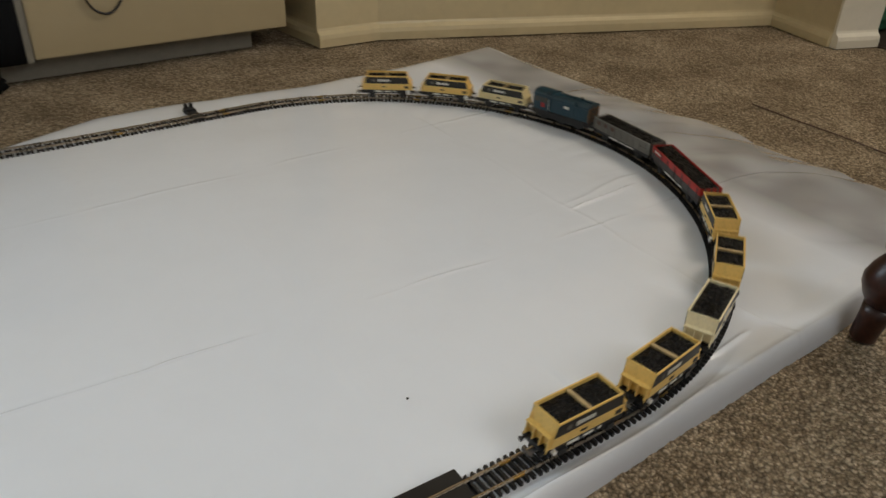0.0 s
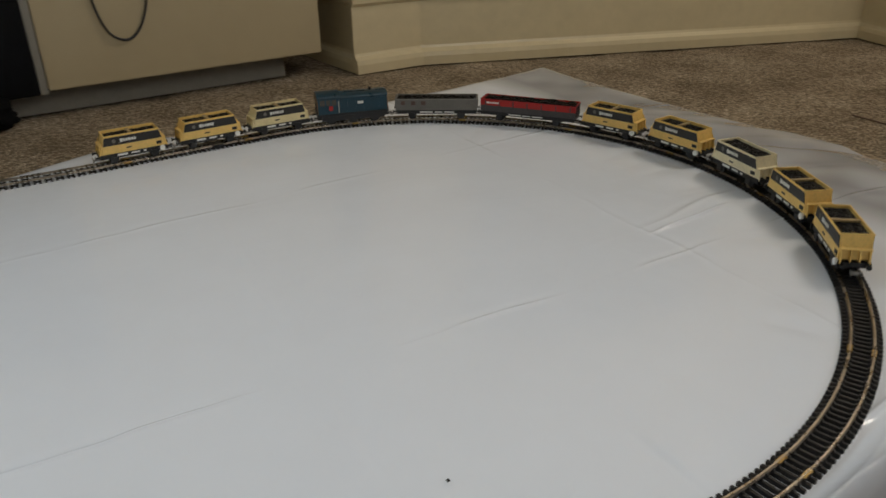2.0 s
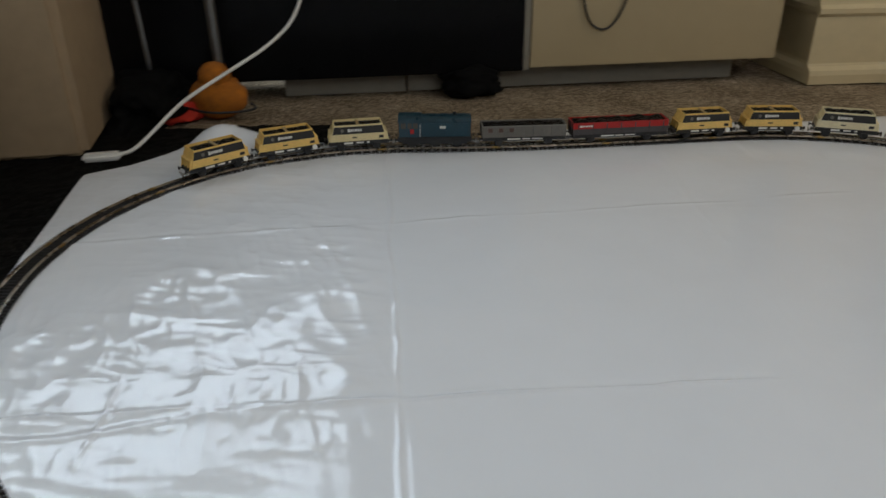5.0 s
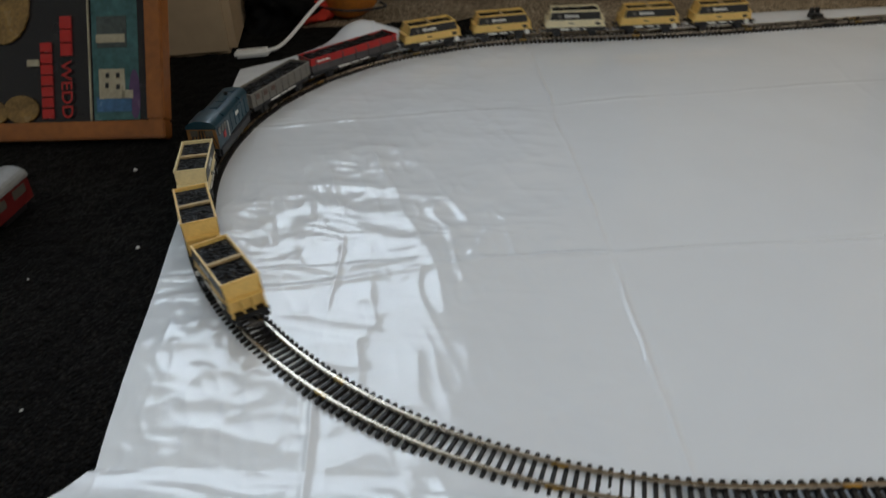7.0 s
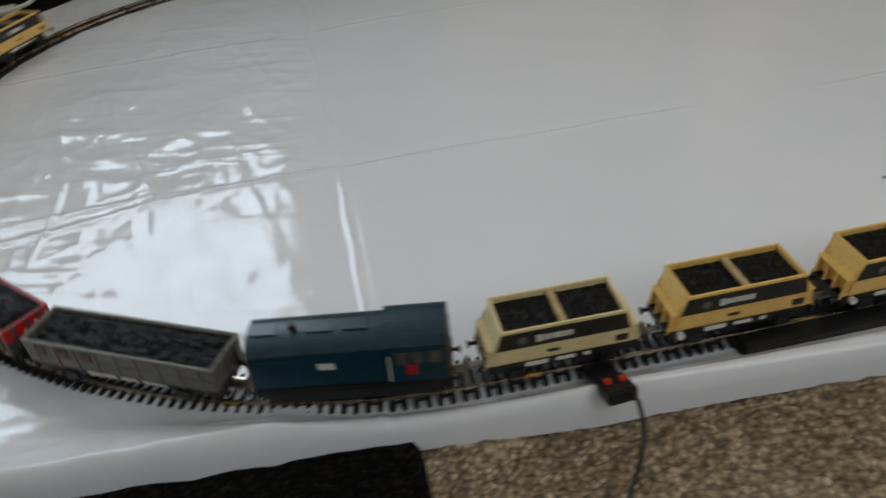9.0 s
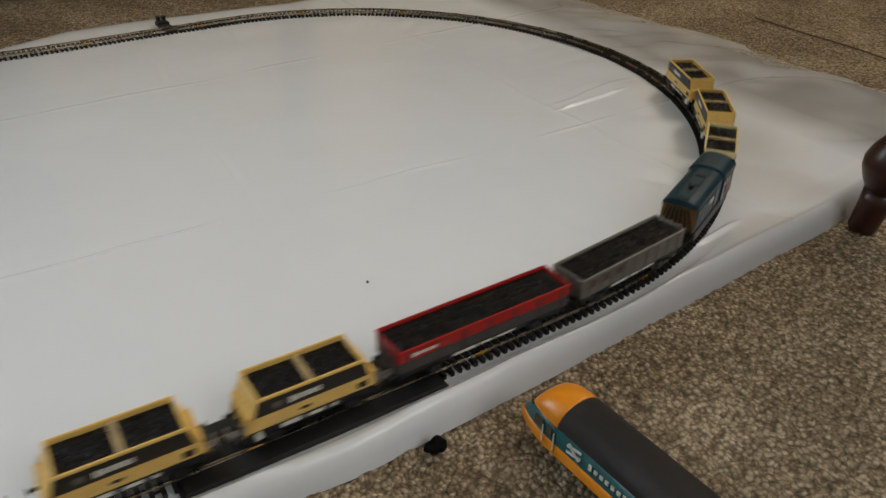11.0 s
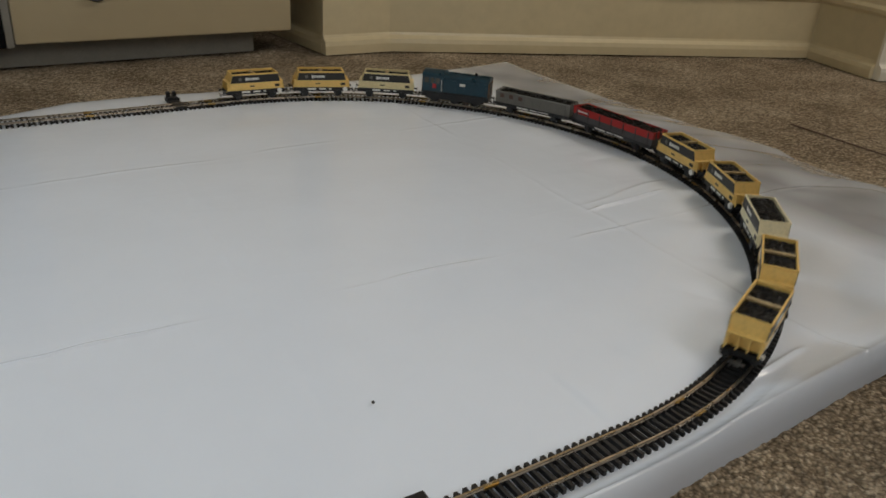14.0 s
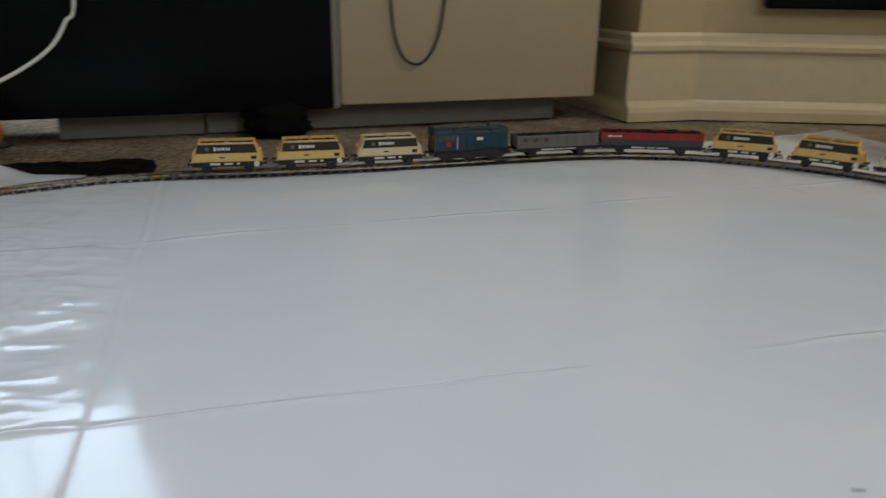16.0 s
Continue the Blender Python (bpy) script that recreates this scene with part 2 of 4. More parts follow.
def tube(bm, pts, r, n=8, steps=10):
    """A round cord through a few points, smoothed."""
    pts = [Vector(p) for p in pts]
    ext = [2 * pts[0] - pts[1]] + pts + [2 * pts[-1] - pts[-2]]
    path = []
    for i in range(1, len(ext) - 2):
        p0, p1, p2, p3 = ext[i - 1:i + 3]
        for k in range(steps):
            u = k / steps
            path.append(0.5 * (2 * p1 + (p2 - p0) * u + (2 * p0 - 5 * p1 + 4 * p2 - p3) * u * u + (3 * p1 - p0 - 3 * p2 + p3) * u ** 3))
    path.append(pts[-1])
    rings = []
    for i, p in enumerate(path):
        d = (path[min(i + 1, len(path) - 1)] - path[max(i - 1, 0)]).normalized()
        s = d.cross(Vector((0.3, 0.2, 0.93))).normalized()
        u = d.cross(s)
        rings.append([bm.verts.new(p + r * (math.cos(2 * math.pi * k / n) * s + math.sin(2 * math.pi * k / n) * u)) for k in range(n)])
    for a, b in zip(rings, rings[1:]):
        for k in range(n):
            bm.faces.new((a[k], a[(k + 1) % n], b[(k + 1) % n], b[k]))
    bm.faces.new(rings[0][::-1])
    bm.faces.new(rings[-1])
    return bm


def part(name, bm, mat, parent=None, label="", smooth=False):
    me = bpy.data.meshes.new(name)
    bmesh.ops.recalc_face_normals(bm, faces=bm.faces)
    bm.to_mesh(me)
    bm.free()
    me.materials.append(mat)
    if smooth:
        for p in me.polygons:
            p.use_smooth = True
    ob = new(name, me)
    if parent:
        ob.parent = parent
    if label:
        ob["label"] = label
    return ob


def grid_mesh(name, X, Y, Z, mat):
    """A sheet of quads from three arrays of one shape."""
    h, w = X.shape
    co = np.stack([X, Y, Z], -1).reshape(-1, 3)
    i = np.arange(h * w).reshape(h, w)
    f = np.stack([i[:-1, :-1], i[:-1, 1:], i[1:, 1:], i[1:, :-1]], -1).reshape(-1, 4)
    me = bpy.data.meshes.new(name)
    me.from_pydata(co.tolist(), [], f.tolist())
    me.materials.append(mat)
    me.polygons.foreach_set("use_smooth", np.ones(len(f), bool))
    me.update()
    return new(name, me)


def value_noise(x, y, cell, seed):
    """Smooth noise, about -1 to 1, over arrays."""
    rng = np.random.RandomState(seed)
    t = rng.rand(257, 257) * 2 - 1
    u, v = x / cell + 91.3, y / cell + 57.7
    a, b = np.floor(u).astype(int), np.floor(v).astype(int)
    fu, fv = u - a, v - b
    fu, fv = fu * fu * (3 - 2 * fu), fv * fv * (3 - 2 * fv)
    a, b, a1, b1 = a % 257, b % 257, (a + 1) % 257, (b + 1) % 257
    return (t[a, b] * (1 - fu) + t[a1, b] * fu) * (1 - fv) + (t[a, b1] * (1 - fu) + t[a1, b1] * fu) * fv


def empty(name, m, label, category, group="", kind=""):
    ob = new(name)
    ob.empty_display_size = 0.02
    ob.matrix_world = m
    return tagged(ob, label, category, group, kind)


# ---- the track's line ----
HALF, RAD = 0.24536, 0.44755
SWAY = (-0.00282, 0.00586, 0.00416, -0.01038, -0.00314, 0.00083, 0.00179, -0.00012)


def oval(n=4000):
    """The centre line of the oval, counter-clockwise from the near right, as points and outward normals."""
    s = np.linspace(0, 1, n, endpoint=False)
    turn = math.pi * RAD
    d = s * (4 * HALF + 2 * turn)
    P, N = np.zeros((n, 2)), np.zeros((n, 2))
    k = d < turn
    a = -math.pi / 2 + d / RAD
    N[k] = np.c_[np.cos(a), np.sin(a)][k]
    P[k] = N[k] * RAD + (HALF, 0)
    k = (d >= turn) & (d < turn + 2 * HALF)
    P[k], N[k] = np.c_[HALF - (d - turn), 0 * d + RAD][k], (0, 1)
    e = d - turn - 2 * HALF
    k = (d >= turn + 2 * HALF) & (e < turn)
    a = math.pi / 2 + e / RAD
    N[k] = np.c_[np.cos(a), np.sin(a)][k]
    P[k] = N[k] * RAD - (HALF, 0)
    k = ~(e < turn)
    e = e - turn
    P[k], N[k] = np.c_[e - HALF, 0 * d - RAD][k], (0, -1)
    ph = 2 * math.pi * s
    off = sum(SWAY[2 * i] * np.cos((i + 2) * ph) + SWAY[2 * i + 1] * np.sin((i + 2) * ph) for i in range(4))
    return P + N * off[:, None]


LINE = oval()
_step = np.linalg.norm(np.diff(np.r_[LINE, LINE[:1]], axis=0), axis=1)
ARC = np.r_[0, np.cumsum(_step)]
ROUND = ARC[-1]


def on_track(s):
    """The point of the centre line at a length s along it."""
    s = np.asarray(s) % ROUND
    x = np.interp(s, ARC, np.r_[LINE[:, 0], LINE[0, 0]])
    y = np.interp(s, ARC, np.r_[LINE[:, 1], LINE[0, 1]])
    return np.stack([x, y], -1)


def along_track(s, d=0.004):
    v = on_track(np.asarray(s) + d) - on_track(np.asarray(s) - d)
    return v / np.linalg.norm(v, axis=-1, keepdims=True)


# ---- floor, rug, sheet ----
FLOOR = -0.008
gx = np.unique(np.r_[np.linspace(-3.2, -0.4, 60), np.linspace(-0.4, 0.85, 400), np.linspace(0.85, 3.4, 60)])
gy = np.unique(np.r_[np.linspace(-2.6, -1.0, 30), np.linspace(-1.0, -0.46, 180), np.linspace(-0.46, 0.95, 150), np.linspace(0.95, 3.0, 30)])
X, Y = np.meshgrid(gx, gy)
dense = np.clip((0.85 - X) / 0.1, 0, 1) * np.clip((-0.44 - Y) / 0.05, 0.25, 1)
Z = FLOOR + dense * (0.0017 * value_noise(X, Y, 0.006, 3) + 0.0012 * value_noise(X, Y, 0.0033, 4)) + 0.0015 * value_noise(X, Y, 0.06, 5)
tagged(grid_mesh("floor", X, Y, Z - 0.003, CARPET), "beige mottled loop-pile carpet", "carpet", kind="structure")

ru, rv = np.meshgrid(np.linspace(0, 1, 260), np.linspace(0, 1, 240))
rX = -1.75 + ru * (1.75 - 0.262 - 0.05 * rv + 0.004 * value_noise(rv * 3, ru * 0 + 1, 0.03, 8))
rY = -1.15 + rv * (1.15 + 0.605) + 0.004 * value_noise(ru * 3, rv, 0.05, 9)
rim = np.minimum(np.minimum(ru, 1 - ru), np.minimum(rv, 1 - rv)) > 0.004
rZ = np.where(rim, -0.0035 + 0.002 * value_noise(rX, rY, 0.011, 6), FLOOR - 0.006)
tagged(grid_mesh("rug", rX, rY, rZ, RUG), "black shaggy rug lying on the carpet under the sheet", "rug")


def sheet():
    def zone(c):
        return np.arange(c - 0.011, c + 0.011, 0.0011)
    xs = np.unique(np.r_[np.linspace(-0.70, -0.36, 240), np.linspace(-0.36, 0.93, 360), zone(-0.54), zone(-0.302), zone(0.085), zone(0.49)].round(4))
    core = np.unique(np.r_[np.linspace(-0.40, 0.38, 290), zone(-0.171), np.arange(-0.135, -0.100, 0.0009), zone(0.172), zone(0.195)].round(4))
    x0, w = np.meshgrid(xs, np.r_[np.linspace(0, 1, 70)[:-1], 1 + (core + 0.40) / 0.78, 2 + np.linspace(0, 1, 56)[1:]])
    u = (x0 + 0.70) / 1.63
    near = np.interp(x0, [-0.69, -0.61, -0.51, -0.41, -0.31, -0.185, -0.095, 0.011, 0.10, 0.21, 0.35, 0.52, 0.60, 0.95], [-0.444, -0.448, -0.459, -0.469, -0.474, -0.489, -0.492, -0.500, -0.496, -0.489, -0.482, -0.470, -0.462, -0.430])
    near = near + 0.0018 * value_noise(x0, x0 * 0, 0.12, 11)
    far = np.interp(x0, [-0.74, -0.66, -0.60, -0.55, -0.46, -0.30, -0.12, 0.03, 0.14, 0.40, 0.68, 0.90], [0.35, 0.41, 0.49, 0.55, 0.50, 0.475, 0.474, 0.540, 0.546, 0.536, 0.562, 0.606])
    y = np.where(w < 1, near + w * (-0.40 - near), np.where(w < 2, -0.40 + (w - 1) * 0.78, 0.38 + (w - 2) * (far - 0.38)))
    left = np.interp(y, [-0.45, -0.42, -0.39, -0.355, -0.2, -0.075, 0.1, 0.4], [-0.684, -0.695, -0.678, -0.683, -0.696, -0.708, -0.718, -0.735])
    right = np.interp(y, [-0.46, -0.29, -0.08, 0.08, 0.37, 0.6], [0.966, 0.952, 0.94, 0.92, 0.89, 0.885])
    ragged = 0.0015 * value_noise(y, y * 0, 0.09, 12)
    x = x0 + (left + 0.70 + ragged) * np.exp(-(x0 + 0.70) / 0.07) + (right - 0.93 + ragged) * np.exp(-(0.93 - x0) / 0.07)
    y = y + 0.005 * value_noise(x, x * 0, 0.05, 13) * np.exp(-(3 - w) / 0.1)
    w = w / 3
    z = 0.0010 * value_noise(x, y, 0.16, 21) + 0.0006 * value_noise(x, y, 0.07, 22)

    def crease(dist, high, wide, wobble):
        d = dist + 0.0045 * value_noise(x, y, 0.09, wobble) + 0.0012 * value_noise(x, y, 0.025, wobble + 20)
        k = np.clip(0.5 + 1.0 * value_noise(x, y, 0.10, wobble + 50) + 0.3 * value_noise(x, y, 0.03, wobble + 60), 0.05, 1.4)
        return 0.75 * high * k * (np.exp(-np.abs(d / wide) ** 1.5) - 0.45 * np.exp(-((d - 2.4 * wide) / (1.6 * wide)) ** 2))
    z += crease(x + 0.54, 0.0022, 0.0026, 31) + crease(x + 0.302, 0.0014, 0.0021, 32) + crease(x - 0.085 - 0.06 * y, 0.00035, 0.0034, 33)
    z += crease(x - 0.49, 0.0008, 0.003, 36) + crease(y + 0.171, 0.0014, 0.0024, 34) + crease(y - 0.172 - 0.07 * (x + 0.3), 0.0012, 0.003, 35)
    z += crease(y + 0.1 - 0.11 * (x - 0.5), 0.0016, 0.0035, 37) * np.clip((x - 0.4) / 0.1, 0, 1) * np.clip((0.68 - x) / 0.05, 0, 1)
    z += crease(y + 0.168 - 0.10 * (x + 0.3), 0.0020, 0.0040, 39) * np.clip((-0.28 - x) / 0.05, 0, 1)
    # two short sharp pinches
    z += 0.0030 * np.exp(-np.abs((y + 0.118 - 0.08 * (x - 0.5)) / 0.0026) ** 1.6) * np.clip((x - 0.485) / 0.03, 0, 1) * np.clip((0.625 - x) / 0.03, 0, 1)
    z += 0.0030 * np.exp(-np.abs((y + 0.430 - 0.14 * (x - 0.42)) / 0.0030) ** 1.6) * np.clip((x - 0.385) / 0.02, 0, 1) * np.clip((0.47 - x) / 0.02, 0, 1)
    # crumpled part where the sheet was folded small
    crump = np.clip((-0.295 - x) / 0.05, 0, 1) * np.clip(0.8 + 0.6 * value_noise(x, y, 0.10, 77), 0.3, 1.2) * np.clip((0.33 - y) / 0.2, 0.35, 1) + 0.08
    for cell, amp, seed in ((0.090, 0.0012, 41), (0.050, 0.0018, 42), (0.026, 0.0017, 43), (0.013, 0.0010, 44)):
        # two families of straight folds meeting at sharp ridges
        wx, wy = x + 0.006 * value_noise(x, y, 0.05, seed + 7), y + 0.006 * value_noise(x, y, 0.05, seed + 9)
        for turn, share in ((0.25, 0.6), (1.35, 0.5)):
            p, q = math.cos(turn) * wx + math.sin(turn) * wy, math.cos(turn) * wy - math.sin(turn) * wx
            z += crump * amp * share * (1 - np.abs(value_noise(p, q * 0.42, cell, seed + int(10 * turn)))) ** 2
    # loose folds outside the right-hand curve
    out = np.clip((x - 0.70) / 0.1, 0, 1) * np.clip((0.35 - y) / 0.2, 0, 1)
    z += out * 0.008 * np.abs(value_noise(x + 1.2 * y, (y - 0.6 * x) * 0.35, 0.07, 44)) + out * 0.004 * value_noise(x, y, 0.06, 45)
    # short radial puckers inside the right-hand curve
    ang, rad = np.arctan2(y, x - HALF), np.hypot(x - HALF, y)
    z += 0.0024 * np.exp(-((rad - 0.392) / 0.030) ** 2) * (x > HALF) * np.abs(value_noise(ang * 0.4, rad * 0.15, 0.045, 46))
    # loose hump beyond the left-hand curve
    z += 0.022 * np.exp(-((x + 0.56) / 0.05) ** 2 - ((y - 0.515) / 0.03) ** 2)
    z = z + 0.003
    # the near edge is turned under: a gentle rise, then a round drop to the floor
    d = y - near
    clear = np.full(x.shape, 0.1)
    low = y < -0.33
    line = LINE[(LINE[:, 1] < -0.2)][::12]
    px, py = x[low], y[low]
    best = np.full(px.shape, 9.0)
    for q in line:
        best = np.minimum(best, (px - q[0]) ** 2 + (py - q[1]) ** 2)
    clear[low] = np.sqrt(best)
    crest = 0.0145 * (1 + 0.22 * value_noise(x, x * 0, 0.16, 51) + 0.08 * value_noise(x, x * 0, 0.04, 52))
    rise = np.clip(1 - (d - 0.011) / 0.040, 0, 1) ** 1.6 * np.clip((clear - 0.0165) / 0.016, 0, 1)
    z = np.where(low, z + (crest - 0.003) * rise, z)
    r = np.clip(d / 0.011, 0, 1)
    z = np.where(r < 1, FLOOR - 0.003 + (z - FLOOR + 0.003) * np.sqrt(np.clip(1 - (1 - r) ** 2, 0, 1)), z)
    edge = np.minimum(np.minimum(u, 1 - u) * 1.6, (1 - w))
    z -= np.where(x < -0.4, 0.0035, 0.008) * np.exp(-edge / 0.035) * (y > near + 0.05)
    ob = grid_mesh("ground_sheet", x, y, z, SHEET)
    thin = 0.56 * np.clip((x - 0.69) / 0.07, 0, 1) + (0.05 + 0.30 * np.clip((x - 0.1) / 0.15, 0, 1)) * np.clip((0.020 - d) / 0.010, 0, 1) + 0.12 * value_noise(x, y, 0.05, 61) * np.clip((x - 0.70) / 0.08, 0, 1)
    ob.data.attributes.new("single_layer", "FLOAT", "POINT").data.foreach_set("value", np.clip(thin, 0, 0.68).astype(np.float32).ravel())
    tagged(ob, "white glossy polythene sheet, creased, its edge rolled under", "plastic sheet")


sheet()

# ---- track ----
BED = 0.0035
RAILTOP = BED + 0.0066
GAUGE = 0.0178


def track():
    root = empty("model_railway_track", Matrix(), "oval model railway track with dark sleepers and metal rails", "railway track")
    n = 900
    s = np.linspace(0, ROUND, n, endpoint=False)
    c, t = on_track(s), along_track(s)
    out = np.c_[t[:, 1], -t[:, 0]]
    for side in (1, -1):
        bm = bmesh.new()
        rings = []
        for k in range(n):
            ring = []
            for w, h in ((-0.0012, 0), (-0.0012, 0.0006), (-0.0004, 0.0010), (-0.0007, 0.0026), (0.0007, 0.0026), (0.0004, 0.0010), (0.0012, 0.0006), (0.0012, 0)):
                q = c[k] + out[k] * (side * GAUGE / 2 + w)
                ring.append(bm.verts.new((q[0], q[1], BED + 0.004 + h)))
            rings.append(ring)
        for k in range(n):
            a, b = rings[k], rings[(k + 1) % n]
            for j in range(8):
                bm.faces.new((a[j], a[(j + 1) % 8], b[(j + 1) % 8], b[j]))
        part("rail", bm, RAIL, root, "dull nickel-silver rail")
    # sleepers, one shape
    bm = bmesh.new()
    box(bm, (0, 0, 0.002), (0.0028, 0.031, 0.004), 0.0004)
    for y in (-GAUGE / 2, GAUGE / 2):
        for q in (-0.0021, 0.0021):
            box(bm, (0, y + q, 0.0046), (0.0024, 0.0014, 0.0014))
    first = part("sleeper", bm, SLEEPER, root)
    count = int(ROUND / 0.00675)
    rest = bmesh.new()
    made = 0
    for k in range(count):
        s = k * ROUND / count
        p, d = on_track(s), along_track(s)
        m = Matrix.Translation((p[0], p[1], BED)) @ Matrix.Rotation(math.atan2(d[1], d[0]), 4, "Z")
        if p[1] < 0.12 and made < 296:
            ob = first if made == 0 else new("sleeper", first.data)
            ob.parent = root
            ob.matrix_local = m
            made += 1
        else:
            r = bmesh.new()
            box(r, (0, 0, 0.002), (0.0028, 0.031, 0.004))
            r.transform(m)
            me = bpy.data.meshes.new("tmp")
            r.to_mesh(me)
            r.free()
            rest.from_mesh(me)
            bpy.data.meshes.remove(me)
    tagged(part("sleeper_rest", rest, SLEEPER, root), kind="stuff")
    # webs that tie the sleepers
    for side in (1, -1):
        bm = bmesh.new()
        for k in range(0, count):
            s = (k + 0.5) * ROUND / count
            if k % 2:
                continue
            p, d = on_track(s), along_track(s)
            o = np.array((d[1], -d[0]))
            q = p + o * side * GAUGE / 2
            r = bmesh.ops.create_cube(bm, size=1.0)["verts"]
            m = Matrix.Translation((q[0], q[1], BED + 0.0012)) @ Matrix.Rotation(math.atan2(d[1], d[0]), 4, "Z") @ Matrix.Diagonal((0.0045, 0.0013, 0.002, 1))
            bmesh.ops.transform(bm, matrix=m, verts=r)
        tagged(part("sleeper_web", bm, SLEEPER, root), kind="stuff")
    for k in range(22):
        s = 0.06 + k * ROUND / 22
        p, d = on_track(s), along_track(s)
        o = np.array((d[1], -d[0]))
        for side in (1, -1):
            bm = bmesh.new()
            box(bm, (0, 0, 0), (0.011, 0.0034, 0.0026), 0.0004)
            j = part("rail_joiner", bm, BRASS, root)
            q = p + o * side * GAUGE / 2
            j.matrix_local = Matrix.Translation((q[0], q[1], BED + 0.0046)) @ Matrix.Rotation(math.atan2(d[1], d[0]), 4, "Z")


def rerailer():
    root = empty("rerailing_ramp", pose(0.001, -0.4515, BED + 0.001), "black plastic rerailing ramp lying over the track", "ramp")
    bm = bmesh.new()
    prism(bm, [(-0.093, 0), (0.094, 0), (0.089, 0.0062), (-0.088, 0.0062)], -0.0065, 0.0065)
    part("middle_deck", bm, BLACKPLASTIC, root)
    for side in (1, -1):
        bm = bmesh.new()
        prism(bm, [(-0.093, 0), (0.094, 0), (0.091, 0.0056), (-0.090, 0.0056)], side * 0.0108, side * 0.024)
        part("side_deck", bm, BLACKPLASTIC, root)
    for x in (-0.045, 0.0, 0.045):
        bm = bmesh.new()
        box(bm, (x, 0, 0.0066), (0.0012, 0.012, 0.0008))
        part("deck_rib", bm, BLACKPLASTIC, root)


def power_clip(m, wired):
    root = empty("power_clip", m, "black plastic track power clip with red terminals" if wired else "small black track clip with two prongs", "power clip")
    bm = bmesh.new()
    box(bm, (0, 0.002, 0.0045), (0.018, 0.019, 0.009), 0.0015)
    part("housing", bm, BLACKPLASTIC, root, smooth=False)
    bm = bmesh.new()
    box(bm, (0, 0.031, 0.0045), (0.017, 0.042, 0.0028), 0.0006)
    part("tongue", bm, BLACKPLASTIC, root)
    for x in (-0.0045, 0.0045):
        bm = bmesh.new()
        if wired:
            rod(bm, (x, 0.003, 0.009), (x, 0.003, 0.0110), 0.0021)
            part("terminal", bm, REDDOT, root, "red terminal")
        else:
            box(bm, (x, -0.003, 0.012), (0.005, 0.008, 0.008), 0.001)
            part("prong", bm, BLACKPLASTIC, root)
    if wired:
        bm = bmesh.new()
        tube(bm, [(0.004, -0.008, 0.006), (0.003, -0.020, 0.006), (-0.001, -0.030, -0.012), (-0.03, -0.056, -0.034), (-0.085, -0.10, -0.048), (-0.20, -0.22, -0.084), (-0.36, -0.49, -0.165)], 0.0013)
        part("lead", bm, BLACKPLASTIC, root, "thin black twin lead", smooth=True)


def crumb(x, y, seed):
    lump_bm = bmesh.new()
    bmesh.ops.create_icosphere(lump_bm, subdivisions=2, radius=0.0012)
    for v in lump_bm.verts:
        v.co *= 1 + 0.4 * noise.noise(v.co * 900 + Vector((seed, 0, 0)))
    ob = part("crumb", lump_bm, SLEEPER)
    ob.matrix_world = pose(x, y, 0.0042)
    tagged(ob, "tiny dark crumb lying on the white sheet", "crumb")


crumb(0.107, -0.331, 3)
track()
rerailer()
power_clip(pose(-0.175, -0.4895, BED + 0.0075, -15, 0, 3), True)
power_clip(pose(0.165, 0.476, BED, 0, 0, 182), False)


# ---- room ----
def wall(name, a, b, z0, z1, mat, thick=0.1, label="cream painted wall", openings=()):
    """A wall from a to b whose face is on the left of that way; openings (u0, u1, z0, z1) go through it."""
    a, b = Vector((*a, 0)), Vector((*b, 0))
    d = (b - a)
    L = d.length
    m = Matrix.Translation(a) @ Matrix.Rotation(math.atan2(d.y, d.x), 4, "Z")
    bm = bmesh.new()
    us = sorted({0.0, L, *[o[k] for o in openings for k in (0, 1)]})
    for u0, u1 in zip(us, us[1:]):
        hole = [o for o in openings if o[0] <= u0 + 1e-6 and o[1] >= u1 - 1e-6]
        spans = [(z0, z1)] if not hole else [(z0, hole[0][2]), (hole[0][3], z1)]
        for lo, hi in spans:
            if hi - lo > 1e-4:
                box(bm, ((u0 + u1) / 2, -thick / 2, (lo + hi) / 2), (u1 - u0, thick, hi - lo))
    ob = part(name, bm, mat)
    ob.matrix_world = m
    return tagged(ob, label, "wall", kind="structure")


PA, PB, PC, PD = (0.566, 0.791), (0.703, 0.794), (1.715, 0.456), (1.648, 0.234)
PE = (1.744, 0.2055)


def skirting(name, a, b, high=0.17, ext0=0.0, ext1=0.0, mat=None):
    a, b = Vector((*a, 0)), Vector((*b, 0))
    d = b - a
    L = d.length
    bm = bmesh.new()
    prof = [(0, 0), (-0.021, 0), (-0.0215, 0.018), (-0.019, 0.027), (-0.010, 0.034), (-0.008, 0.039), (-0.008, high - 0.040), (-0.015, high - 0.033), (-0.0155, high - 0.024), (-0.008, high - 0.017), (-0.0065, high - 0.006), (-0.002, high), (0, high)]
    va = [bm.verts.new((-ext0, y, z)) for y, z in prof]
    vb = [bm.verts.new((L + ext1, y, z)) for y, z in prof]
    bm.faces.new(va)
    bm.faces.new(vb[::-1])
    for i in range(len(prof)):
        j = (i + 1) % len(prof)
        bm.faces.new((va[i], va[j], vb[j], vb[i]))
    ob = part(name, bm, mat or GLOSSWHITE)
    ob.matrix_world = Matrix.Translation((a.x, a.y, FLOOR)) @ Matrix.Rotation(math.atan2(d.y, d.x), 4, "Z")
    return tagged(ob, "tall moulded skirting board in cream gloss paint", "skirting", kind="structure")


TOP = 2.45
BK = (0.535, 1.08)
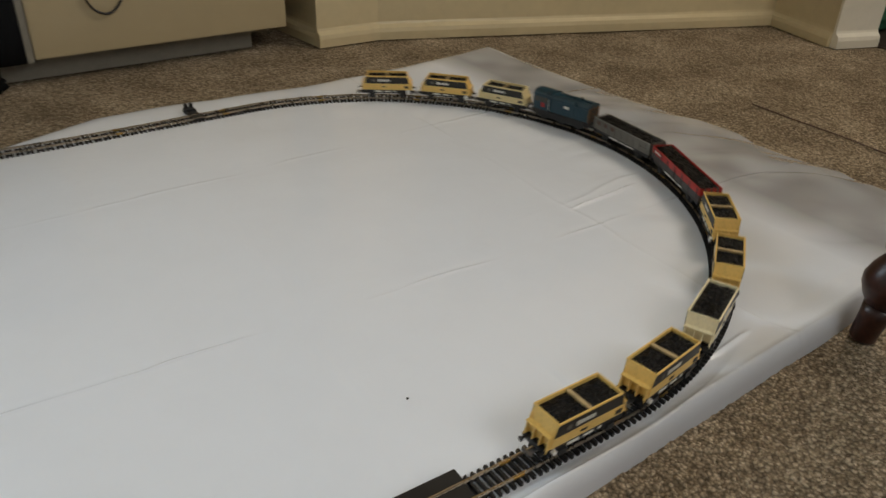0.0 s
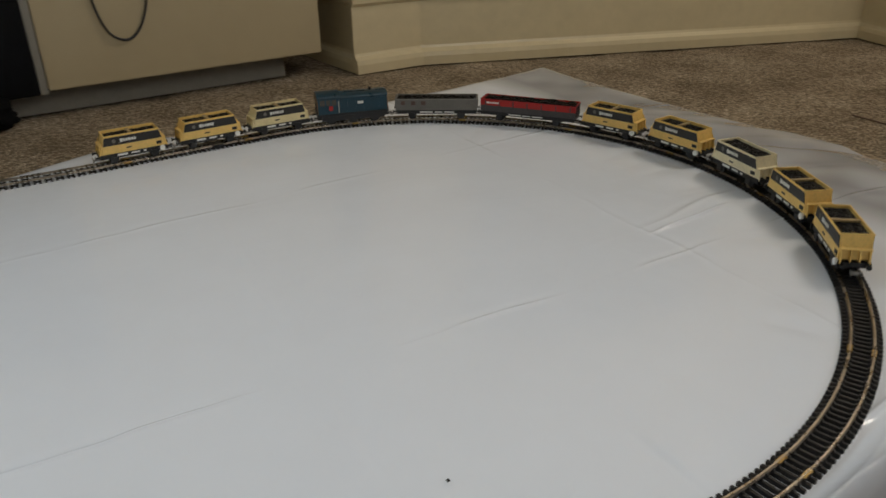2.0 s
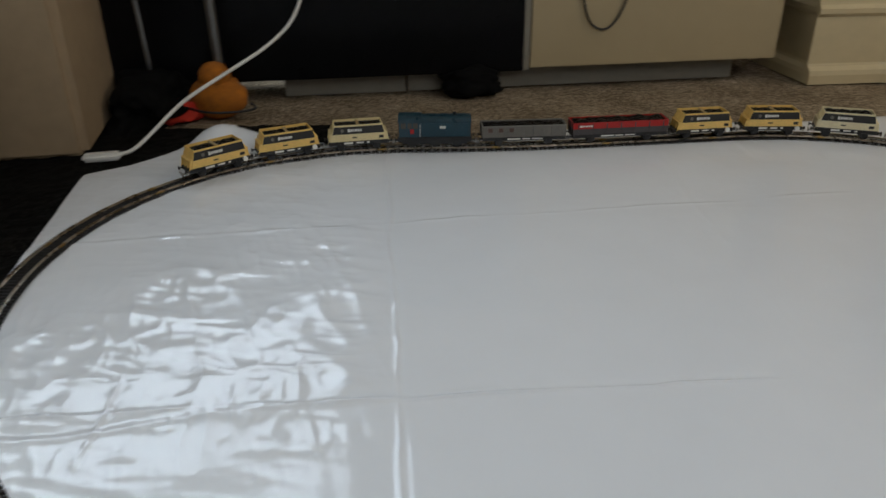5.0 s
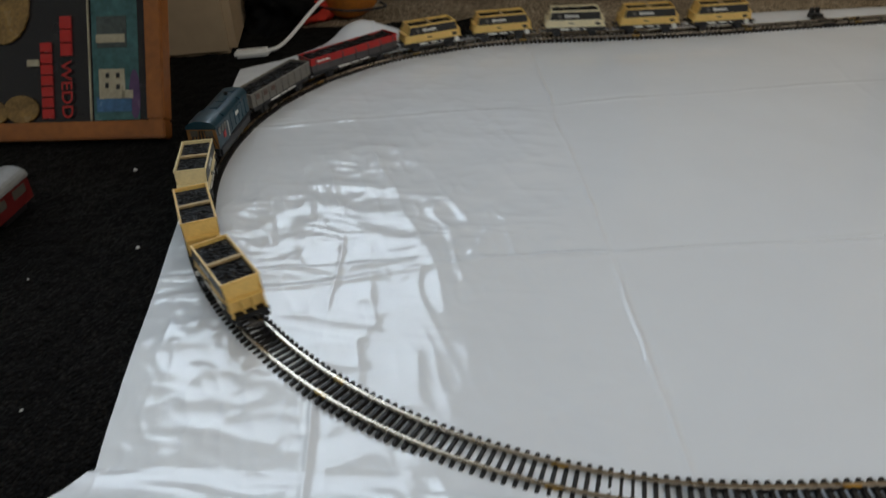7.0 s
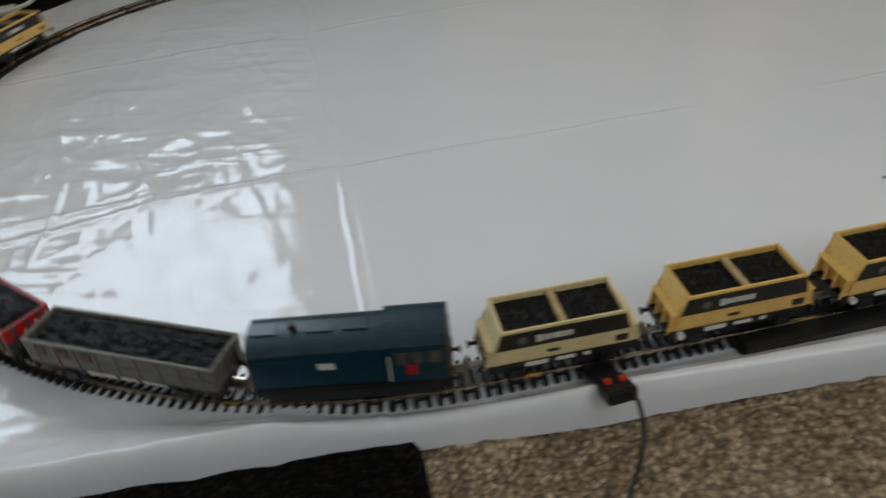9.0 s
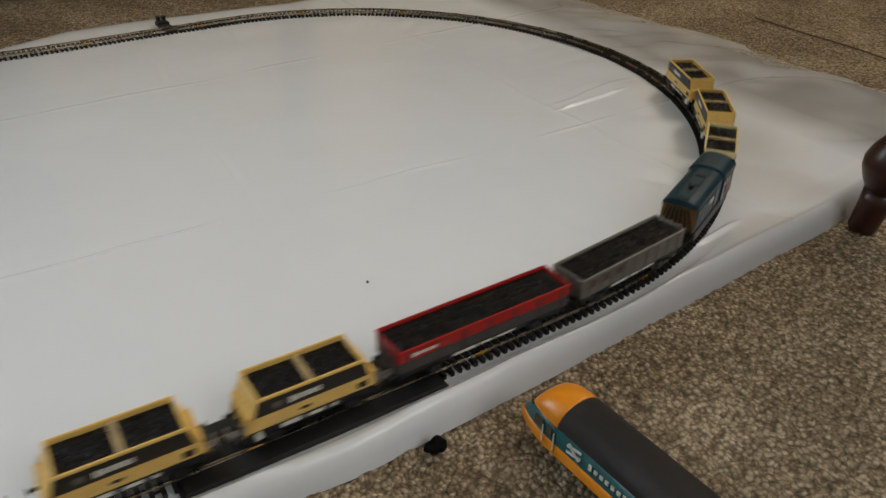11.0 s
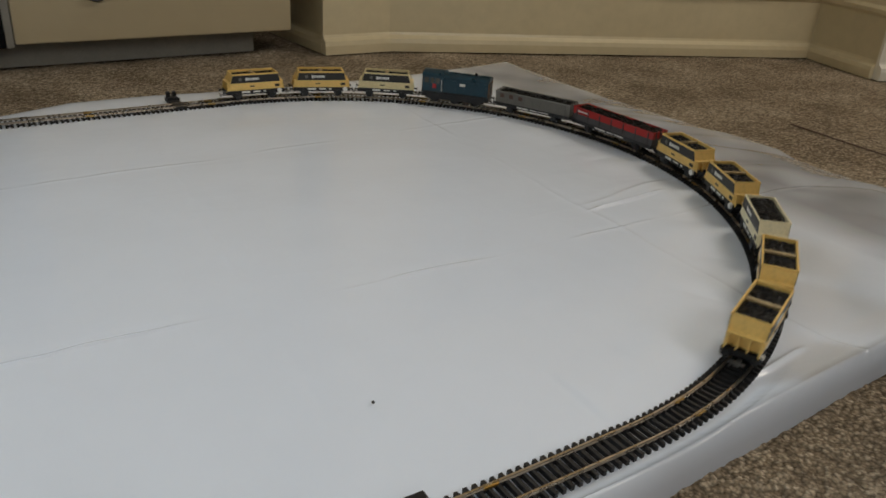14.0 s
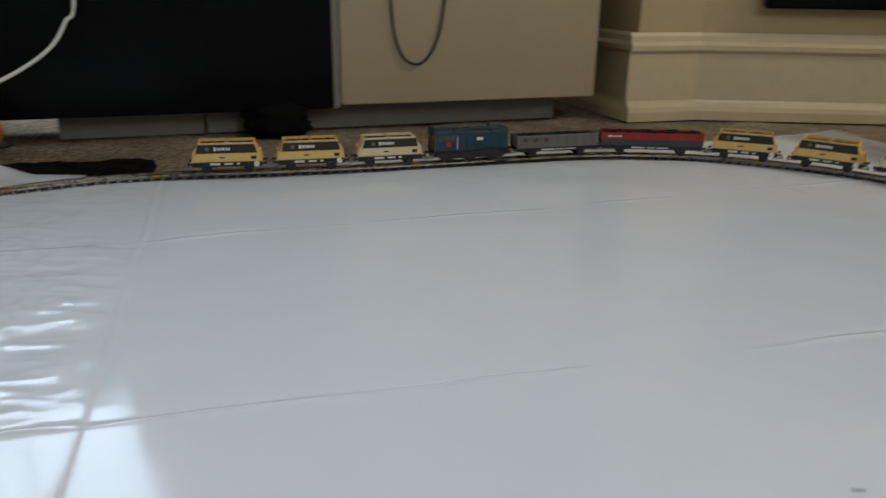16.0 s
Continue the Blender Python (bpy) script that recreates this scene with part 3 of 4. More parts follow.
wall("wall_chimney_side", PA, BK, FLOOR, TOP, WALL)
wall("wall_chimney_face", PB, PA, FLOOR, TOP, WALL)
wall("wall_long", PC, PB, FLOOR, TOP, WALL)
wall("wall_return", PD, PC, FLOOR, TOP, WALL)
skirting("baseboard_1", BK, PA, ext1=0.0)
skirting("baseboard_2", PA, PB, ext0=0.020)
skirting("baseboard_3", PB, PC)
skirting("baseboard_4", PC, PD)
wall("wall_behind_cabinet", BK, (-0.44, 0.98), FLOOR, TOP, WALL)
wall("wall_alcove", (-0.44, 0.98), (-0.46, 2.25), FLOOR, TOP, WALL)
wall("wall_window", (-0.46, 2.25), (-2.3, 2.25), FLOOR, TOP, PLAIN, openings=((0.07, 1.74, 0.97, 2.39),))
wall("wall_left", (-2.3, 2.25), (-2.3, -2.2), FLOOR, TOP, PLAIN)
wall("wall_near", (-2.3, -2.2), (1.62, -2.2), FLOOR, TOP, PLAIN, openings=((2.53, 3.67, 1.13, 2.27),))
wall("wall_right", (1.62, -2.2), (1.62, -0.55), FLOOR, TOP, PLAIN)
wall("wall_over_door", (1.62, -0.55), PD, 2.05, TOP, WALL)
bm = bmesh.new()
box(bm, (0.4, 0.2, TOP + 0.05), (5.6, 5.2, 0.1))
tagged(part("ceiling", bm, material("ceiling_paint", (0.75, 0.73, 0.68), 0.8, vary=0.03, size=4)), "plain white ceiling", "ceiling", kind="structure")
# dark hall beyond the doorway, its lack of light put into the colours
wall("wall_hall_end", (2.9, -1.4), (2.9, 1.0), FLOOR, TOP, HALLGLOOM, label="hall wall, the unlit hall's darkness in its colour")
wall("wall_hall_far", (2.9, 0.9), (1.80, 0.6), FLOOR, TOP, HALLGLOOM, label="hall wall, the unlit hall's darkness in its colour")
wall("wall_hall_near", (1.75, -1.3), (2.9, -1.3), FLOOR, TOP, HALLGLOOM, label="hall wall, the unlit hall's darkness in its colour")
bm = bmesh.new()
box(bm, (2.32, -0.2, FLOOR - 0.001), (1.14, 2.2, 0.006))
tagged(part("hall_floor", bm, HALLFLOOR), "hall floor, the unlit hall's darkness in its colour", "floor", kind="structure")


# same skirting round the wall end, its brighter light painted in
skirting("baseboard_5", PD, PE, ext0=0.012, ext1=0.012, mat=LITGLOSS)


# ---- low cabinet along the back wall ----
CABM = Matrix.Translation((-0.018, 0.771, FLOOR)) @ Matrix.Rotation(math.atan2(0.031, 0.503), 4, "Z")


def cabinet():
    root = empty("media_cabinet", CABM, "long low media cabinet, off-white door, black gloss front, grey plinth", "cabinet")
    bm = bmesh.new()
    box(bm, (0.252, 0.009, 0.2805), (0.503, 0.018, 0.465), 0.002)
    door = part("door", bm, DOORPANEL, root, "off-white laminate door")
    bm = bmesh.new()
    box(bm, (-0.145, 0.10, 0.275), (1.31, 0.16, 0.46), 0.001)
    part("carcass", bm, BLACKPLASTIC, root)
    bm = bmesh.new()
    box(bm, (-0.407, 0.010, 0.275), (0.788, 0.016, 0.465), 0.002)
    part("glass_front", bm, BLACKGLOSS, root, "black gloss glass front")
    bm = bmesh.new()
    box(bm, (-0.007, 0.011, 0.275), (0.012, 0.02, 0.465), 0.001)
    part("side_panel", bm, PLINTH, root)
    bm = bmesh.new()
    box(bm, (-0.352, 0.055, 0.020), (0.232, 0.018, 0.040), 0.001)
    part("plinth", bm, PLINTH, root)
    bm = bmesh.new()
    box(bm, (0.105, 0.056, 0.020), (0.672, 0.016, 0.040), 0.001)
    part("plinth", bm, PLINTH, root)


cabinet()


def on_cabinet(x, y, z):
    return CABM @ Vector((x, y, z))


def loop_cable():
    bm = bmesh.new()
    tube(bm, [on_cabinet(*p) for p in ((0.088, -0.004, 0.50), (0.090, -0.004, 0.28), (0.094, -0.005, 0.19), (0.108, -0.006, 0.138), (0.130, -0.007, 0.119), (0.152, -0.006, 0.123), (0.172, -0.005, 0.15), (0.186, -0.004, 0.20), (0.194, -0.004, 0.30), (0.196, -0.004, 0.50))], 0.0022)
    tagged(part("hanging_cable", bm, BLACKPLASTIC, smooth=True), "black cable hanging in a loop before the cabinet door", "cable")


loop_cable()


def lump(name, c, s, mat, seed, rough=0.25, label="", category="", n=5):
    bm = bmesh.new()
    bmesh.ops.create_icosphere(bm, subdivisions=n - 1, radius=1.0)
    for v in bm.verts:
        q = v.co.copy()
        k = 1 + rough * noise.noise(q * 1.6 + Vector((seed, 0, 0))) + rough * 0.4 * noise.noise(q * 4 + Vector((0, seed, 0)))
        v.co = Vector((c[0] + q.x * s[0] * k, c[1] + q.y * s[1] * k, c[2] + max(q.z * s[2] * k, -s[2] * 0.85)))
    return tagged(part(name, bm, mat, smooth=True), label, category)


lump("cloth_bag", (-0.135, 0.765, 0.018), (0.062, 0.035, 0.03), BLACKMATT, 3, 0.35, "crumpled black cloth bag on the carpet by the plinth", "bag")


def plush_duck():
    bm = bmesh.new()
    for c, s in (((0, 0, 0.046), (0.064, 0.046, 0.05)), ((-0.002, -0.005, 0.094), (0.036, 0.032, 0.032)), ((0.035, 0.0, 0.05), (0.022, 0.018, 0.03)), ((-0.045, 0, 0.045), (0.02, 0.018, 0.03))):
        r = bmesh.ops.create_icosphere(bm, subdivisions=3, radius=1.0)["verts"]
        for v in r:
            k = 1 + 0.12 * noise.noise(v.co * 2.5)
            v.co = Vector((c[0] + v.co.x * s[0] * k, c[1] + v.co.y * s[1] * k, c[2] + v.co.z * s[2] * k))
    ob = part("plush_toy", bm, PLUSH, smooth=True)
    ob.matrix_world = pose(-0.590, 0.665, -0.006) @ Matrix.Scale(0.78, 4)
    tagged(ob, "orange plush toy sitting on the black rug", "plush toy")


plush_duck()
lump("red_cloth", (-0.662, 0.648, 0.010), (0.042, 0.026, 0.022), REDCLOTH, 9, 0.4, "crumpled red cloth beside the orange plush toy", "cloth")


lump("black_coat", (-0.715, 0.70, 0.01), (0.075, 0.13, 0.05), BLACKMATT, 23, 0.5, "crumpled black coat heaped in the dark corner", "coat", 6)


def stand_pole():
    root = empty("stand", pose(-0.585, 0.685, FLOOR), "thin metal stand in the dark corner", "stand")
    bm = bmesh.new()
    rod(bm, (0, 0, 0.0), (-0.012, 0, 0.9), 0.009)
    part("pole", bm, ALU, root)
    bm = bmesh.new()
    rod(bm, (-0.13, 0.05, 0.0), (-0.17, 0.05, 0.9), 0.007)
    part("pole", bm, ALU, root)


stand_pole()


def white_lead():
    root = empty("phone_charger", Matrix(), "white charging cable with a plug lying on the sheet", "cable")
    bm = bmesh.new()
    tube(bm, [(-0.706, 0.445, 0.006), (-0.677, 0.46, 0.014), (-0.617, 0.52, 0.062), (-0.554, 0.57, 0.094), (-0.496, 0.62, 0.122), (-0.456, 0.66, 0.152), (-0.436, 0.69, 0.187), (-0.422, 0.71, 0.23), (-0.41, 0.73, 0.50)], 0.0030, n=10)
    part("lead", bm, CABLEWHITE, root, smooth=True)
    bm = bmesh.new()
    box(bm, (0, 0, 0), (0.055, 0.018, 0.012), 0.004)
    p = part("plug", bm, CABLEWHITE, root)
    p.matrix_local = pose(-0.725, 0.438, 0.007, 0, 0, 8)


white_lead()


def storage_box():
    root = empty("storage_box", pose(-1.020, 0.690, FLOOR, 0, 0, 6), "tall plain beige storage box standing on the rug", "box")
    # unseen upper part and lid are added, to keep window light off the rug
    bm = bmesh.new()
    box(bm, (0, 0, 0.22), (0.48, 0.50, 0.44), 0.012)
    part("body", bm, BOXCARD, root)
    bm = bmesh.new()
    box(bm, (0, 0, 0.452), (0.49, 0.51, 0.026), 0.006)
    part("lid", bm, BOXCARD, root)


storage_box()


def picture_frame():
    m = pose(-0.775, 0.140, FLOOR + 0.008, 30, 0, 176)
    root = empty("picture_frame", m, "orange pine frame with a dark printed poster, standing on its side", "picture frame")
    # local x runs away from the right-hand corner
    L, Hh, t = 0.44, 0.30, 0.024
    for c, s in (((L / 2, 0, 0.011), (L, t, 0.022)), ((L / 2, 0, Hh - 0.011), (L, t, 0.022)), ((0.011, 0, Hh / 2), (0.022, t, Hh - 0.044)), ((L - 0.011, 0, Hh / 2), (0.022, t, Hh - 0.044))):
        bm = bmesh.new()
        box(bm, c, s, 0.002)
        part("frame_bar", bm, FRAMEWOOD, root)
    bm = bmesh.new()
    box(bm, (L / 2, -0.004, Hh / 2), (L - 0.044, 0.004, Hh - 0.044))
    part("poster", bm, PAPERDARK, root)

    def patch(x0, x1, z0, z1, mat, name="print_patch", up=0):
        b = bmesh.new()
        box(b, ((x0 + x1) / 2, 0.0 + up * 0.0006, (z0 + z1) / 2), (x1 - x0, 0.003, z1 - z0))
        part(name, b, mat, root)
    def disc(x, z, rx, rz, mat, up, name="print_patch"):
        b = bmesh.new()
        rod(b, (0, -0.0015, 0), (0, 0.0015, 0), 1.0, n=20)
        bmesh.ops.scale(b, vec=(rx, 1, rz), verts=b.verts)
        part(name, b, mat, root).matrix_local = pose(x, up * 0.0006, z)
    patch(0.024, 0.092, 0.024, 0.276, PAPERTEAL)
    patch(0.024, 0.034, 0.024, 0.276, PAPERDARK, up=1)
    disc(0.040, 0.055, 0.007, 0.030, PAPERLILAC, 1)
    patch(0.044, 0.088, 0.034, 0.052, PAPERBLUE, up=2)
    patch(0.052, 0.084, 0.050, 0.086, PAPERCREAM, "printed_house", 3)
    patch(0.042, 0.056, 0.050, 0.060, PAPERCREAM, "printed_house", 3)
    for x, z in ((0.060, 0.078), (0.073, 0.078), (0.060, 0.064), (0.074, 0.066)):
        patch(x - 0.0022, x + 0.0022, z - 0.003, z + 0.003, PAPERDARK, "printed_window", 4)
    patch(0.048, 0.085, 0.112, 0.150, PAPERSLATE, up=2)
    patch(0.050, 0.086, 0.118, 0.128, PAPERCREAM, up=3)
    patch(0.0955, 0.0972, 0.024, 0.276, PAPERCREAM, "white_edge", 1)
    # one large red word set upright, and a second line too blurred to read
    curve = bpy.data.curves.new("red_word", "FONT")
    curve.body, curve.size, curve.extrude = "WEDD", 0.0195, 0.0006
    text = new("red_word", curve)
    bpy.context.view_layer.update()
    me = bpy.data.meshes.new_from_object(text)
    bpy.data.objects.remove(text)
    me.materials.append(REDPRINT)
    word = new("red_word", me)
    word.parent = root
    word.matrix_local = Matrix(((0, -1, 0, 0.1320), (0, 0, 1, 0.0022), (-1.2, 0, 0, 0.098), (0, 0, 0, 1)))
    for k in range(7):
        patch(0.1440, 0.1580, 0.028 + 0.0135 * k, 0.0395 + 0.0135 * k, REDPRINT, "letter_bar", 1)
    for k in range(3):
        patch(0.1180, 0.1320, 0.104 + 0.0165 * k, 0.1190 + 0.0165 * k, REDPRINT, "letter_bar", 1)
    disc(0.185, 0.040, 0.022, 0.017, PAPERTAN, 1)
    disc(0.222, 0.036, 0.020, 0.015, PAPERTAN, 2)
    disc(0.205, 0.17, 0.035, 0.05, PAPERTAN, 1)
    patch(0.160, 0.175, 0.092, 0.100, PAPERCREAM, "white_shape", 2)


picture_frame()


lump("fluff_tuft", (0.062, -0.509, -0.004), (0.008, 0.005, 0.005), BLACKMATT, 31, 0.5, "small dark tuft of fluff on the carpet by the sheet", "fluff", 4)


for k, (x, y, r) in enumerate(((-0.735, -0.115, 0.0025), (-0.752, -0.330, 0.0016), (-0.820, -0.160, 0.0014), (-0.640, -0.560, 0.0040), (-0.790, 0.055, 0.0030), (-0.720, 0.020, 0.0016))):
    lump("lint", (x, y, 0.0005), (r * 0.8, r * 0.6, r * 0.5), PRINT, 40 + k, 0.5, "white speck of lint on the black rug", "lint", 3)

bm = bmesh.new()
tube(bm, [(-0.640, 0.630, 0.022), (-0.600, 0.605, 0.020), (-0.560, 0.615, 0.016), (-0.525, 0.640, 0.014), (-0.535, 0.665, 0.016)], 0.0022, n=6)
tagged(part("charging_cable", bm, BLACKPLASTIC, smooth=True), "thin black cable curling round the orange plush toy", "cable")

bm = bmesh.new()
tube(bm, [(1.110, 0.06, FLOOR), (1.106, -0.05, FLOOR), (1.107, -0.13, FLOOR), (1.100, -0.22, FLOOR), (1.099, -0.36, FLOOR)], 0.0014, n=6)
tagged(part("carpet_seam", bm, BROWN), "dark seam where two carpet lengths meet", "seam", kind="structure")


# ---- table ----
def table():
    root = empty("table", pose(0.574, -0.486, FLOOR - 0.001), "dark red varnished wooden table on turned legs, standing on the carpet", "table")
    rough = (("foot", [(0.0115, 0), (0.0135, 0.004), (0.0150, 0.030), (0.0165, 0.044)]),
             ("bulb", [(0.0165, 0.044), (0.0225, 0.052), (0.0280, 0.063), (0.0295, 0.072), (0.0265, 0.084), (0.0215, 0.094), (0.0190, 0.100)]),
             ("collar", [(0.0190, 0.100), (0.0240, 0.105), (0.0250, 0.110), (0.0225, 0.115), (0.0210, 0.123)]),
             ("column", [(0.0210, 0.123), (0.022, 0.20), (0.024, 0.32), (0.026, 0.45), (0.026, 0.69)]))
    for x, y, sx, sy in ((0, 0, 1, -1), (0.78, 0, -1, -1), (0, -0.78, 1, 1), (0.78, -0.78, -1, 1)):
        lean = Matrix.Translation((x, y, 0)) @ Matrix.Rotation(radians(10), 4, Vector((-0.57 * sy, 0.82 * sx, 0)))
        leg = None
        for name, profile in rough:
            bm = bmesh.new()
            lathe(bm, profile, 36)
            bm.transform(lean)
            p = part("leg" if leg is None else name, bm, LEGWOOD, leg or root, smooth=True)
            leg = leg or p
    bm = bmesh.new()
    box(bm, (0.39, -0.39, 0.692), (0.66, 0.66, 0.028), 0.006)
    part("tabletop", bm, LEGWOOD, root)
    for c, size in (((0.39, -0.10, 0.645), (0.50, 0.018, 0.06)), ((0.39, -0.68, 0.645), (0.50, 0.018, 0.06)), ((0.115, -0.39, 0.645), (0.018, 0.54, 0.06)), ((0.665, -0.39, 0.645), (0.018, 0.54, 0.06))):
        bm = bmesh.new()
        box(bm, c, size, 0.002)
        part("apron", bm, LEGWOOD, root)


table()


# ---- toy power car on the carpet ----
def power_car(m):
    root = empty("toy_power_car", m, "orange and teal model power car with a dark roof", "toy train", "parked model trains")
    L, wd = 0.232, 0.0185

    def shell(x0, x1, sec0, sec1, mat, name, n=10, ease=1.0):
        bm = bmesh.new()
        rings = []
        for i in range(n + 1):
            u = i / n
            k = u ** ease
            rings.append([bm.verts.new((x0 + (x1 - x0) * u, a[0] + (b[0] - a[0]) * k, a[1] + (b[1] - a[1]) * k)) for a, b in zip(sec0, sec1)])
        for a, b in zip(rings, rings[1:]):
            for j in range(len(a) - 1):
                bm.faces.new((a[j], a[j + 1], b[j + 1], b[j]))
        bm.faces.new(rings[0])
        bm.faces.new(rings[-1][::-1])
        return part(name, bm, mat, root, smooth=True)
    low = [(-wd, 0.010), (-wd, 0.0195), (wd, 0.0195), (wd, 0.010)]
    mid = [(-wd, 0.0195), (-wd, 0.034), (wd, 0.034), (wd, 0.0195)]
    arch = [(-wd * math.cos(a), 0.034 + 0.0125 * math.sin(a)) for a in np.linspace(0, math.pi, 15)]
    shell(-L, -0.040, low, low, ORANGE, "lower_body", 1)
    shell(-L, -0.040, mid, mid, TEAL, "upper_body", 1)
    shell(-L, -0.040, arch, arch, DARKROOF, "roof", 1)
    nose_low = [(-wd * 0.62, 0.012), (-wd * 0.62, 0.0185), (wd * 0.62, 0.0185), (wd * 0.62, 0.012)]
    nose_mid = [(-wd * 0.60, 0.0185), (-wd * 0.56, 0.021), (wd * 0.56, 0.021), (wd * 0.60, 0.0185)]
    cab = [(-wd * 0.80 * math.cos(a), 0.034 + 0.004 * math.sin(a)) for a in np.linspace(0, math.pi, 15)]
    shell(-0.040, 0.0, low, nose_low, ORANGE, "nose", 12, 2.6)
    shell(-0.040, -0.002, mid, nose_mid, TEAL, "cab_side", 12, 2.4)
    shell(-0.040, -0.014, arch, cab, ORANGE, "cab_roof", 12, 3.0)
    for y in (-wd - 0.0004, wd + 0.0004):
        for x0, w in ((-0.024, 0.008), (-0.034, 0.005)):
            bm = bmesh.new()
            box(bm, (x0, y * 0.985, 0.0275), (w, 0.0012, 0.008), 0.0004)
            part("side_window", bm, PANE, root)
        for x0 in (-0.0285, -0.0385):
            bm = bmesh.new()
            rod(bm, (x0, y * 1.02, 0.014), (x0, y * 1.02, 0.028), 0.0005, n=6)
            part("handrail", bm, PRINT, root)
        # double-arrow shape and a row of letter bars
        for k, (x0, z0, ang) in enumerate(((-0.056, 0.0295, 12), (-0.056, 0.0245, 12), (-0.056, 0.027, -40))):
            bm = bmesh.new()
            box(bm, (0, 0, 0), (0.012, 0.0008, 0.0017))
            part("emblem_bar", bm, PRINT, root).matrix_local = pose(x0, y * 1.005, z0, 0, ang, 0)
        for k in range(10):
            bm = bmesh.new()
            box(bm, (-0.070 - 0.0046 * k, y * 1.005, 0.0265), (0.0026, 0.0008, 0.0044 if k in (0, 6) else 0.0028))
            part("letter_bar", bm, PRINT, root)
    bm = bmesh.new()
    box(bm, (-0.0095, 0, 0.0275), (0.006, wd * 1.25, 0.010), 0.002)
    w = part("windscreen", bm, PANE, root)
    for x in (-0.05, -0.18):
        bm = bmesh.new()
        box(bm, (x, 0, 0.006), (0.042, 0.026, 0.008), 0.001)
        b = part("bogie", bm, BLACKPLASTIC, root)
        for dx in (-0.017, 0.017):
            for y in (-0.009, 0.009):
                bm = bmesh.new()
                rod(bm, (x + dx, y - 0.0012, 0.0062), (x + dx, y + 0.0012, 0.0062), 0.0062, n=18)
                part("wheel", bm, STEEL, b)
    bm = bmesh.new()
    box(bm, (-0.115, 0, 0.008), (0.06, 0.024, 0.008), 0.001)
    part("fuel_tank", bm, BLACKPLASTIC, root)
    return root


power_car(pose(0.133, -0.521, -0.005, 0, 0, 92.5))
power_car(pose(-0.682, -0.467, -0.004, 0, 0, 112))


def coach():
    root = empty("toy_coach", pose(-0.905, -0.115, -0.004, 0, 0, 84), "maroon model coach with a silver roof on the rug", "toy train", "parked model trains")
    bm = bmesh.new()
    prism(bm, [(-0.11, 0.010), (0.11, 0.010), (0.11, 0.034), (-0.11, 0.034)], -0.0165, 0.0165)
    part("body", bm, MAROON, root)
    bm = bmesh.new()
    rings = [[bm.verts.new((x, -0.0175 * math.cos(a), 0.034 + 0.011 * math.sin(a))) for a in np.linspace(0, math.pi, 13)] for x in (-0.112, 0.112)]
    for j in range(12):
        bm.faces.new((rings[0][j], rings[0][j + 1], rings[1][j + 1], rings[1][j]))
    for r in rings:
        bm.faces.new(r)
    bm.faces.new((rings[0][0], rings[1][0], rings[1][-1], rings[0][-1]))
    part("roof", bm, SILVER, root, smooth=False)
    for k in range(6):
        for y in (-0.0167, 0.0167):
            bm = bmesh.new()
            box(bm, (-0.09 + 0.036 * k, y, 0.026), (0.022, 0.001, 0.009))
            part("window", bm, PANE, root)
    for x in (-0.08, 0.08):
        bm = bmesh.new()
        box(bm, (x, 0, 0.006), (0.04, 0.026, 0.010), 0.001)
        part("bogie", bm, BLACKPLASTIC, root)


coach()


# ---- things by the doorway and on the wall ----
def wall_panel():
    d = Vector((PC[0] - PB[0], PC[1] - PB[1], 0)).normalized()
    m = Matrix.Translation((PB[0], PB[1], 0)) @ Matrix.Rotation(math.atan2(d.y, d.x), 4, "Z")
    bm = bmesh.new()
    box(bm, (0.42, -0.018, 0.46), (0.62, 0.03, 0.50), 0.004)
    ob = part("wall_heater", bm, BLACKGLOSS)
    ob.matrix_world = m
    tagged(ob, "black flat panel fixed low on the cream wall", "panel")
    bm = bmesh.new()
    for a, b in (((0.96, -0.012, 0.24), (0.945, -0.02, 0.155)), ((0.98, -0.012, 0.24), (1.005, -0.02, 0.162))):
        rod(bm, a, b, 0.016, 0.004, n=8)
    bmesh.ops.scale(bm, vec=(1, 0.35, 1), verts=bm.verts, space=Matrix.Translation((0, 0.014, 0)))
    ob = part("ribbon", bm, TEALCLOTH, smooth=True)
    ob.matrix_world = m
    tagged(ob, "turquoise ribbon ends hanging on the cream wall", "ribbon")


wall_panel()
lump("red_toy_bag", (1.96, 0.30, 0.075), (0.065, 0.035, 0.035), REDCLOTH, 14, 0.35, "red bag lying in the dark hall", "bag")
lump("green_cloth", (1.93, 0.28, 0.022), (0.06, 0.04, 0.032), GREENCLOTH, 17, 0.35, "dark green cloth lying in the dark hall", "cloth")

